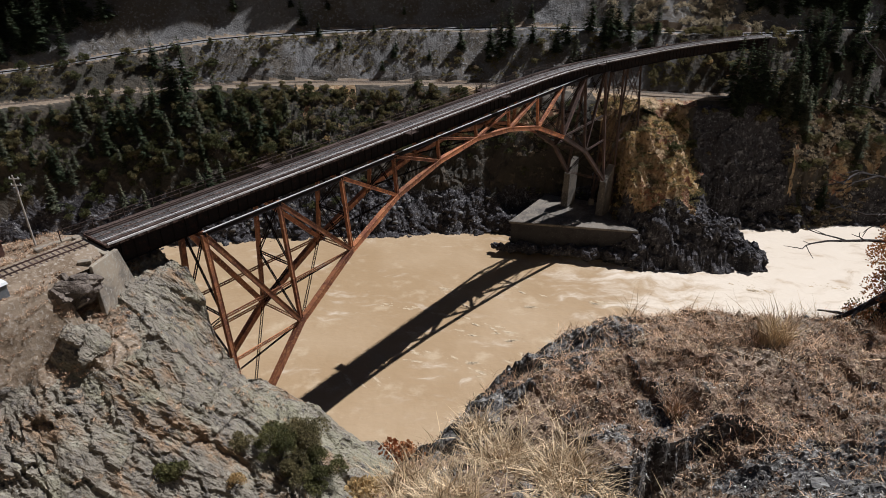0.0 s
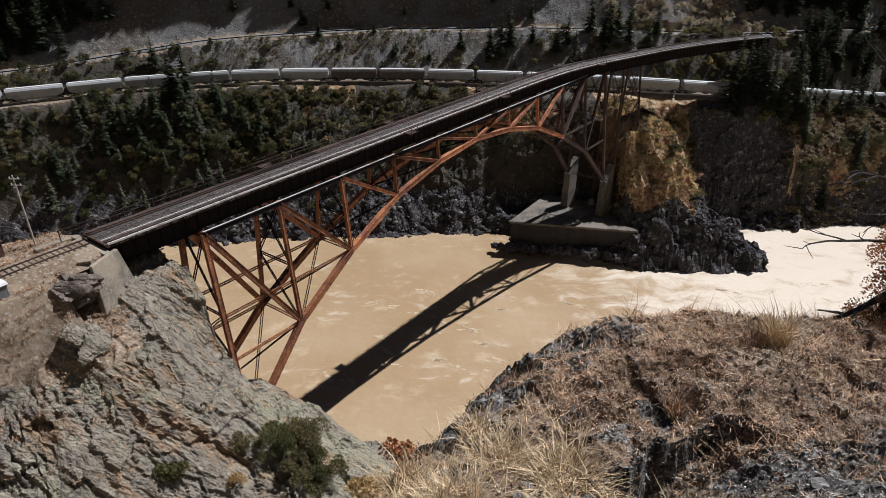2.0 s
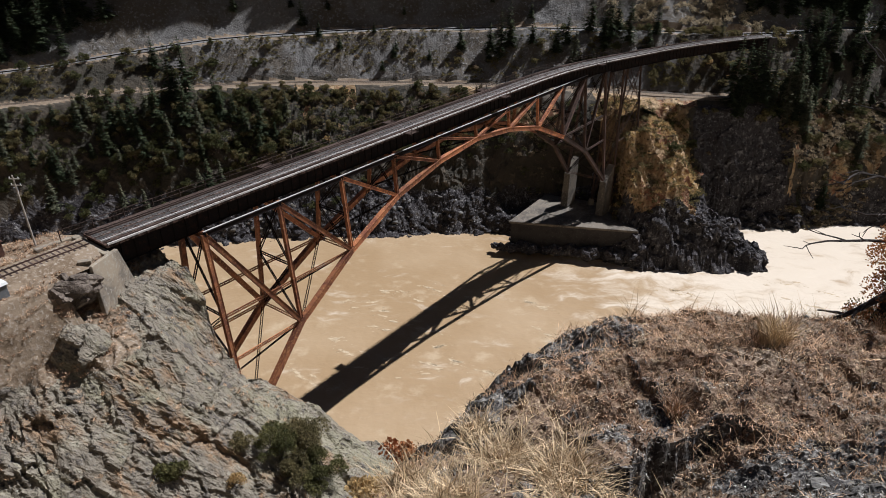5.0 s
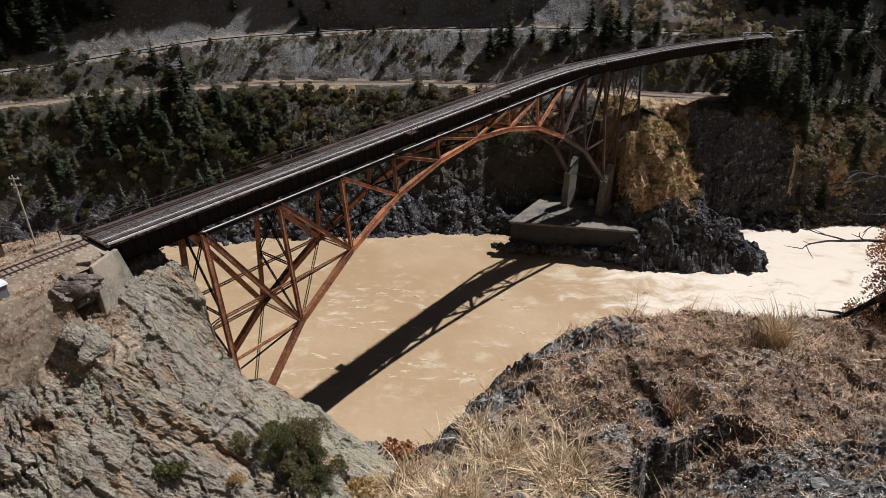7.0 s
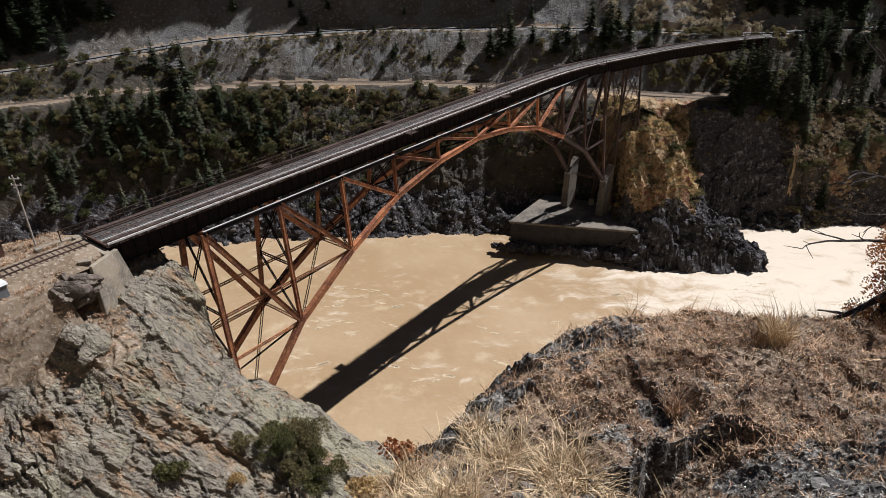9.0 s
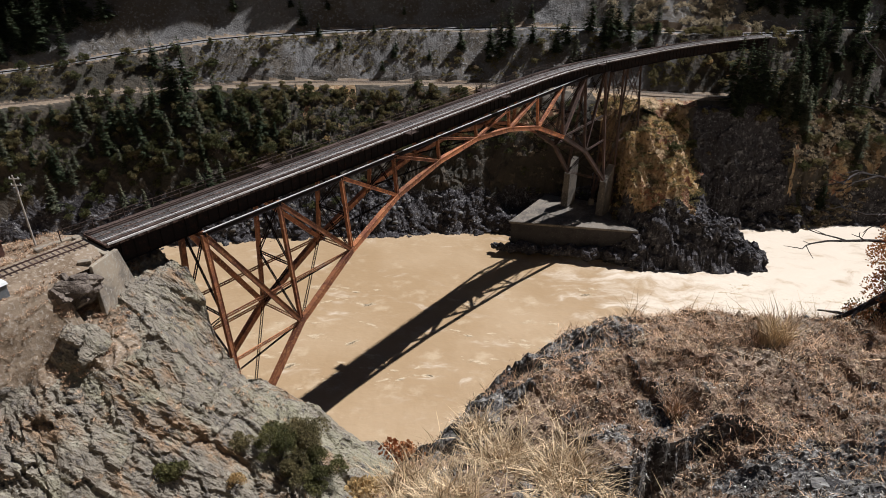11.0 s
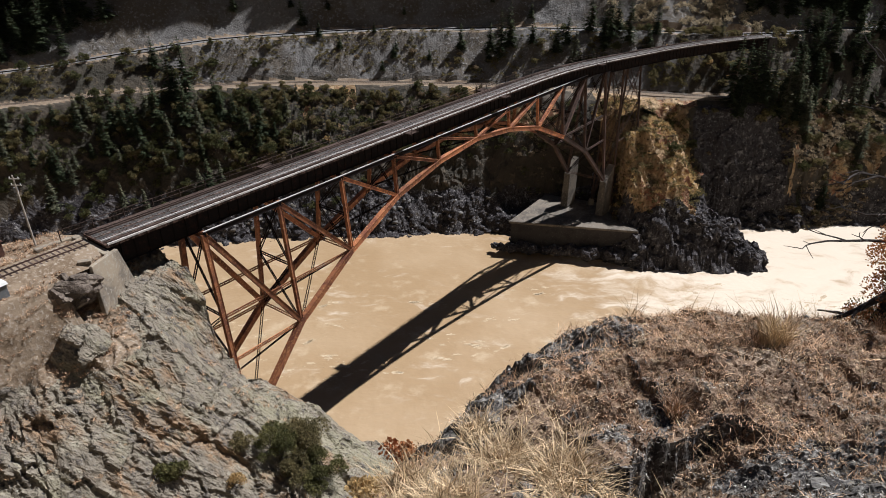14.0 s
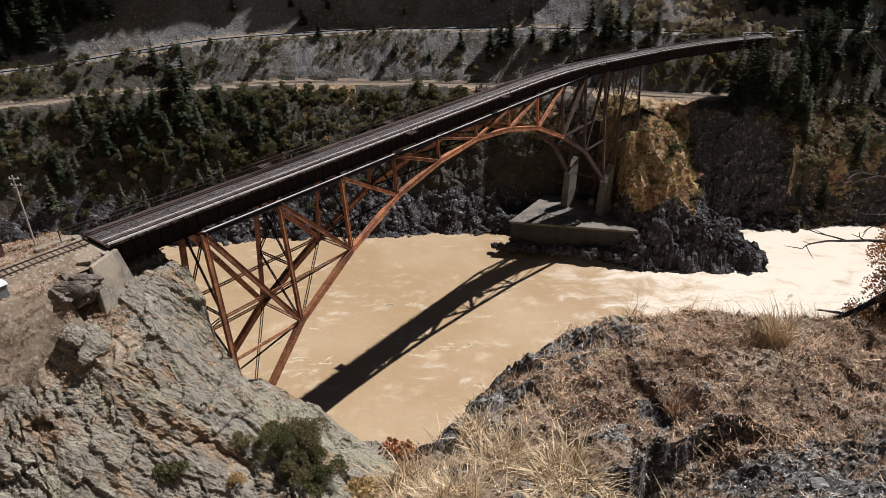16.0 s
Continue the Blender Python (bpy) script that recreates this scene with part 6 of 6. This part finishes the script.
tagged(new("matted_grass", mesh_from("matted_grass", v, f, BROWN_GRASS)), "short brown matted grass and moss over the bluff", "grass", kind="stuff")
v, f = blades(on_bluff(5200, 32, grassy), 9, 0.24, 0.09, 0.0045, 1.1, 2, 0.5)
tagged(new("dry_grass", mesh_from("dry_grass", v, f, TAN_GRASS)), "thin pale dry grass strewn over the bluff", "grass", kind="stuff")
v, f = blades(on_bluff(3000, 33, straw_side), 15, 0.36, 0.1, 0.005, 0.8, 3, 0.6)
tagged(new("straw_grass", mesh_from("straw_grass", v, f, STRAW)), "long pale straw grass on the edge of the bluff", "grass", kind="stuff")

v, f = blades(on_bluff(1500, 34, lambda x, y, r: (r < 0.35 + 0.5 * fbm(x / 1.2, y / 1.2, 2, 9)) & (y > 6.5)), 2, 0.6, 0.15, 0.006, 1.35, 4, 0.12)
tagged(new("straw_stalks", mesh_from("straw_stalks", v, f, STRAW)), "long pale broken stalks lying over the bluff", "grass", kind="stuff")


def on_rock(x, y, r):
    return r < np.clip(0.35 + 1.5 * fbm(x / 0.7, y / 0.7, 3, 143) - 0.6 * np.clip((y - 6.6 - 0.2 * (x - 3)) / 1.2, -0.4, 1), 0.03, 1)


LICHEN_TUFT = mat("grey_lichen_crust", (0.13, 0.112, 0.088), 0.95, 0.0, [(2.5, (0.36, 0.335, 0.29), 0.5, 0.6, 5), (1.3, (0.045, 0.033, 0.022), 0.45, 0.58, 4), (9, (0.5, 0.47, 0.42), 0.58, 0.66, 3)], island=0.7, space=WP)
v, f = blades(on_bluff(42000, 35, on_rock, 0.5, 1.5), 8, 0.05, 0.06, 0.012, 1.3, 5, 0.4)
tagged(new("lichen_crust", mesh_from("lichen_crust", v, f, LICHEN_TUFT)), "curled grey and black lichen crust over the bluff rock", "lichen", kind="stuff")


def clump(x, y, per, length, spread, lean, seed, material, label, scale=1.0):
    v, f = blades([(0, 0, 0, scale)], per, length, spread, 0.006, lean, seed, 0.4)
    ob = tagged(new("grass_clump", mesh_from("grass_clump", v, f, material)), label, "grass clump", "grass clumps on the bluff")
    ob.location = (x, y, bz(x, y) - 0.02)
    return ob


TUFT = "upright tuft of dry golden bunchgrass on the bluff"
for x, y, per, L, sp, lean, m, lab in ((5.25, 8.3, 420, 0.72, 0.2, 0.45, STRAW, TUFT), (5.1, 8.4, 200, 0.45, 0.26, 0.7, BROWN_GRASS, "brown base of a bunchgrass tuft"), (3.42, 9.6, 60, 0.75, 0.12, 0.3, STRAW, "sparse tall dry stalks at the bluff edge"),
                                      (3.25, 6.9, 160, 0.45, 0.12, 0.5, BROWN_GRASS, "small brown grass tuft among the rock"), (6.6, 9.4, 240, 0.6, 0.2, 0.6, STRAW, TUFT), (1.35, 5.0, 900, 0.6, 0.3, 0.95, STRAW, "large collapsed tuft of pale straw grass"),
                                      (0.7, 5.6, 700, 0.55, 0.3, 0.9, STRAW, "large collapsed tuft of pale straw grass"), (0.45, 6.4, 300, 0.5, 0.2, 0.7, STRAW, TUFT), (-0.4, 5.2, 400, 0.5, 0.25, 0.8, STRAW, TUFT), (2.1, 4.6, 260, 0.5, 0.2, 0.9, STRAW, TUFT),
                                      (0.1, 4.7, 500, 0.5, 0.28, 0.9, STRAW, "large collapsed tuft of pale straw grass"), (7.6, 9.2, 160, 0.5, 0.16, 0.6, BROWN_GRASS, "brown dry grass tuft at the bluff edge")):
    clump(x, y, per, L, sp, lean, int(abs(x) * 100 + y), m, lab)

rg = random.Random(5)
for k in range(16):
    x, y = rg.uniform(0.8, 8), rg.uniform(3.4, 10.2)
    s = rg.uniform(0.04, 0.12)
    rock("stone", "small lichened grey stone lying on the bluff", rock_mesh("stone", s * 1.4, s, s * 0.6, k, LICHEN_ROCK, 2, 0.4), x, y, bz(x, y) + s * 0.1, rg.uniform(0, 360), "stone", "loose stones on the bluff")

# big rocks below the pier platform
for k in range(24):
    x = 16 + k * 1.8 + rg.uniform(-0.9, 0.9)
    y = 174.8 - (x - 19.8) * 0.188 - rg.uniform(0.2, 2.2)
    s = rg.uniform(1.0, 2.5)
    rock("boulder", "big dark wet boulder at the foot of the pier", rock_mesh("boulder", s * 1.2, s, s * 0.9, 40 + k, SHORE_ROCK, 3, 0.4), x, y, -6.0 + 0.3 * s, rg.uniform(0, 360), "boulder", "boulders below the pier")

# broken crags on the headland and on the shore beyond it
crags = [rock_mesh("crag", 1.5, 1.1, 1.15, 70 + k, SHORE_ROCK, 4, 0.55) for k in range(7)]
for k in range(62):
    u = rg.random()
    x = 62 + 29 * u + rg.uniform(-3, 3) if k < 48 else rg.uniform(94, 122)
    y = 180 - 10 * u + rg.uniform(-7, 4) if k < 48 else lines(x)[0] + rg.uniform(-1.5, 4)
    h = gz(x, y)
    if h > 4 or h < -10:
        continue
    c = rock("crag", "jagged dark crag on the rocky river headland" if k < 48 else "jagged dark crag on the far shore", rg.choice(crags), x, y, h + 0.2, rg.uniform(0, 360), "rock", "crags by the rapids")
    c.scale = (rg.uniform(0.9, 2.0),) * 3

# rocks along the far shore
def heap(n, x0, x1, y0, y1, sizes):
    verts, faces, base = [], [], 0
    for k in range(n):
        x = rg.uniform(x0, x1)
        y = lines(x)[0] + rg.uniform(y0, y1)
        s = rg.choice(sizes) * rg.uniform(0.7, 1.5)
        if gz(x, y) > 4:
            continue
        bm = bmesh.new()
        bmesh.ops.create_icosphere(bm, subdivisions=1, radius=1)
        z = max(gz(x, y), WATER_Z - 0.2)
        wide, tall, g, lean = rg.uniform(0.7, 1.9), rg.uniform(0.4, 1.1), rg.uniform(0, 6.28), rg.uniform(-0.5, 0.5)
        for v in bm.verts:
            p = v.co * rg.uniform(0.6, 1.3)
            p = Vector((max(-0.75, min(0.8, p.x)) * wide, p.y, max(-0.7, min(0.55, p.z)) * tall + lean * p.x))
            verts.append((x + (p.x * math.cos(g) - p.y * math.sin(g)) * s, y + (p.x * math.sin(g) + p.y * math.cos(g)) * s, z + p.z * s))
        bm.verts.index_update()
        faces += [[base + v.index for v in fc.verts] for fc in bm.faces]
        base += len(bm.verts)
        bm.free()
    return verts, faces


verts, faces = heap(420, -130, 170, -2.0, 6, (0.3, 0.45, 0.7, 1.1))
tagged(new("shore_rocks", mesh_from("shore_rocks", verts, faces, SHORE_ROCK)), "dark angular rocks heaped along the far waterline", "rocks", kind="stuff")
verts, faces = heap(150, -75, 28, 1, 9, (0.25, 0.35, 0.5, 0.8))
tagged(new("pale_rocks", mesh_from("pale_rocks", verts, faces, SCREE)), "pale grey rocks strewn above the far waterline", "rocks", kind="stuff")

# shrubs on the near spur
LEAF_JUNIPER = leaf_mat("juniper_green_leaves", (0.1, 0.098, 0.04), (0.165, 0.15, 0.062), (0.035, 0.04, 0.018))
SPUR_BUSH = "dense dark green juniper bush on the grey cliff"
for x, y, r, seed, m, lab, n in ((-24.0, 56.6, 1.5, 51, LEAF_OLIVE, "olive bush on the grey cliff", 1300), (-20.8, 57.6, 2.6, 52, LEAF_JUNIPER, SPUR_BUSH, 2600), (-17.8, 59.6, 2.9, 53, LEAF_OLIVE, "spreading olive-green bush on the grey cliff", 2800), (-14.8, 57.9, 2.6, 54, LEAF_JUNIPER, SPUR_BUSH, 2400),
                                 (-18.2, 55.4, 2.0, 58, LEAF_OLIVE, "spreading olive-green bush on the grey cliff", 2200), (-15.4, 54.6, 2.0, 57, LEAF_JUNIPER, SPUR_BUSH, 2000), (-29.3, 49.3, 1.6, 55, LEAF_JUNIPER, SPUR_BUSH, 1600), (-23.6, 52.0, 1.0, 56, LEAF_GOLD, "yellow autumn shrub on the grey cliff", 600)):
    b = shrub(1.12 * r, seed, m, lab, int(1.3 * n), 0.24, 0.75, "bush", "bushes on the near cliff")
    b.location = (x, y, gz(x, y) - 0.3)
for x, y, r, seed, m, lab in ((-0.55, 6.7, 0.34, 61, LEAF_RUST, "small rust-red autumn shrub on the bluff edge"), (-0.95, 5.6, 0.3, 62, LEAF_GOLD, "small golden shrub on the bluff edge")):
    b = shrub(r, seed, m, lab, 420, 0.07, 0.9, "bush", "autumn shrubs on the bluff")
    b.location = (x, y, bz(x, y) - 0.05)

# the half-bare tree at the edge
DEADWOOD = mat("dark_weathered_wood", (0.04, 0.032, 0.027), 0.95, 0.0, [(6, (0.12, 0.1, 0.085), 0.55, 0.7, 4)], [(20, 0.5, 0.01)])
tree = tagged(new("small_tree"), "half-bare crooked tree with rust-red leaves at the bluff edge", "tree")
TX, TY = 8.25, 10.1
tree.location = (TX, TY, bz(TX, TY) + 0.5)
tree.scale = (1.45, 1.45, 1.45)
tree_rg = random.Random(77)
tips = []


def limb(p, d, length, r, depth, bm):
    p, d = Vector(p), Vector(d).normalized()
    n = 4
    for k in range(n):
        q = p + d * (length / n)
        tube(bm, p, q, r * (1 - 0.14 * k), r * (1 - 0.14 * (k + 1)), 6)
        p = q
        d = (d + Vector((tree_rg.uniform(-0.28, 0.28), tree_rg.uniform(-0.28, 0.28), tree_rg.uniform(-0.18, 0.18)))).normalized()
        if depth and k > 0:
            limb(p, d + Vector((tree_rg.uniform(-0.9, 0.9), tree_rg.uniform(-0.9, 0.9), tree_rg.uniform(-0.3, 0.5))), length * 0.5, r * 0.5, depth - 1, bm)
    tips.append(p.copy())


for name, p, d, L, r, dep in (("trunk", (0, 0, -0.6), (0.02, 0, 1), 3.0, 0.13, 0), ("branch", (0, 0, 2.2), (-0.45, 0.1, 0.8), 1.2, 0.05, 2), ("branch", (0, 0, 2.2), (0.5, 0.1, 0.8), 1.2, 0.07, 2), ("branch", (0, 0, 1.9), (-0.9, 0.05, 0.25), 0.8, 0.03, 2),
                              ("branch", (0, 0, 1.6), (-1, -0.1, -0.05), 0.6, 0.025, 2), ("branch", (0, 0, 1.3), (-0.8, 0.2, -0.3), 0.9, 0.025, 2), ("branch", (0, 0, 0.5), (-0.7, -0.1, -0.35), 0.8, 0.05, 1), ("branch", (0, 0, 1.0), (0.8, -0.2, 0.4), 1.0, 0.05, 2)):
    bm = bmesh.new()
    limb(p, d, L, r, dep, bm)
    part(name, bm, DEADWOOD, tree)
blobs = [(tree_rg.uniform(-0.22, 0.22), tree_rg.uniform(-0.2, 0.2), -0.3 + 0.125 * k, tree_rg.uniform(0.16, 0.32)) for k in range(14)]
blobs += [(0.35, 0, 0.1, 0.32), (0.4, 0, 0.6, 0.36), (0.35, 0.1, 1.1, 0.32), (0.3, 0, 1.5, 0.22), (-0.35, 0, 0.2, 0.14)]
v, f = clump_cloud(blobs, 13000, 0.028, 78)
new("leaves", mesh_from("leaves", v, f, LEAF_RUST)).parent = tree
v, f = clump_cloud([(-0.2, 0, 0.1, 0.3), (0.1, 0, -0.1, 0.35), (-0.55, 0, 0.0, 0.16)], 1200, 0.026, 79)
new("leaves", mesh_from("leaves", v, f, LEAF_OLIVE)).parent = tree

# dry tufts on the rail bench and in the cracks of the cliff
spots = []
for k in range(1100):
    x, y = rg.uniform(-62, -36), rg.uniform(52, 71)
    a, c = bridge_frame(x, y)
    if a > -13.5 or abs(c + 2.6) < 2.9 or c > 9 or c < -12:
        continue
    spots.append((x, y, gz(x, y), rg.uniform(0.5, 1.5)))
v, f = blades(spots, 30, 0.5, 0.3, 0.02, 0.9, 91, 0.5)
tagged(new("bench_grass", mesh_from("bench_grass", v, f, BROWN_GRASS)), "dry tufts of grass along the railway bench", "grass", kind="stuff")
spots = []
for k in range(300):
    x, y = rg.uniform(-48, -6), rg.uniform(44, 70)
    a, c = bridge_frame(x, y)
    if a > -2 or c < 3:
        continue
    spots.append((x, y, gz(x, y) + 0.1, rg.uniform(0.4, 1.3)))
v, f = blades(spots, 26, 0.55, 0.3, 0.02, 1.0, 92, 0.5)
tagged(new("cliff_grass", mesh_from("cliff_grass", v, f, TAN_GRASS)), "dry grass in the cracks of the grey cliff", "grass", kind="stuff")


motions()
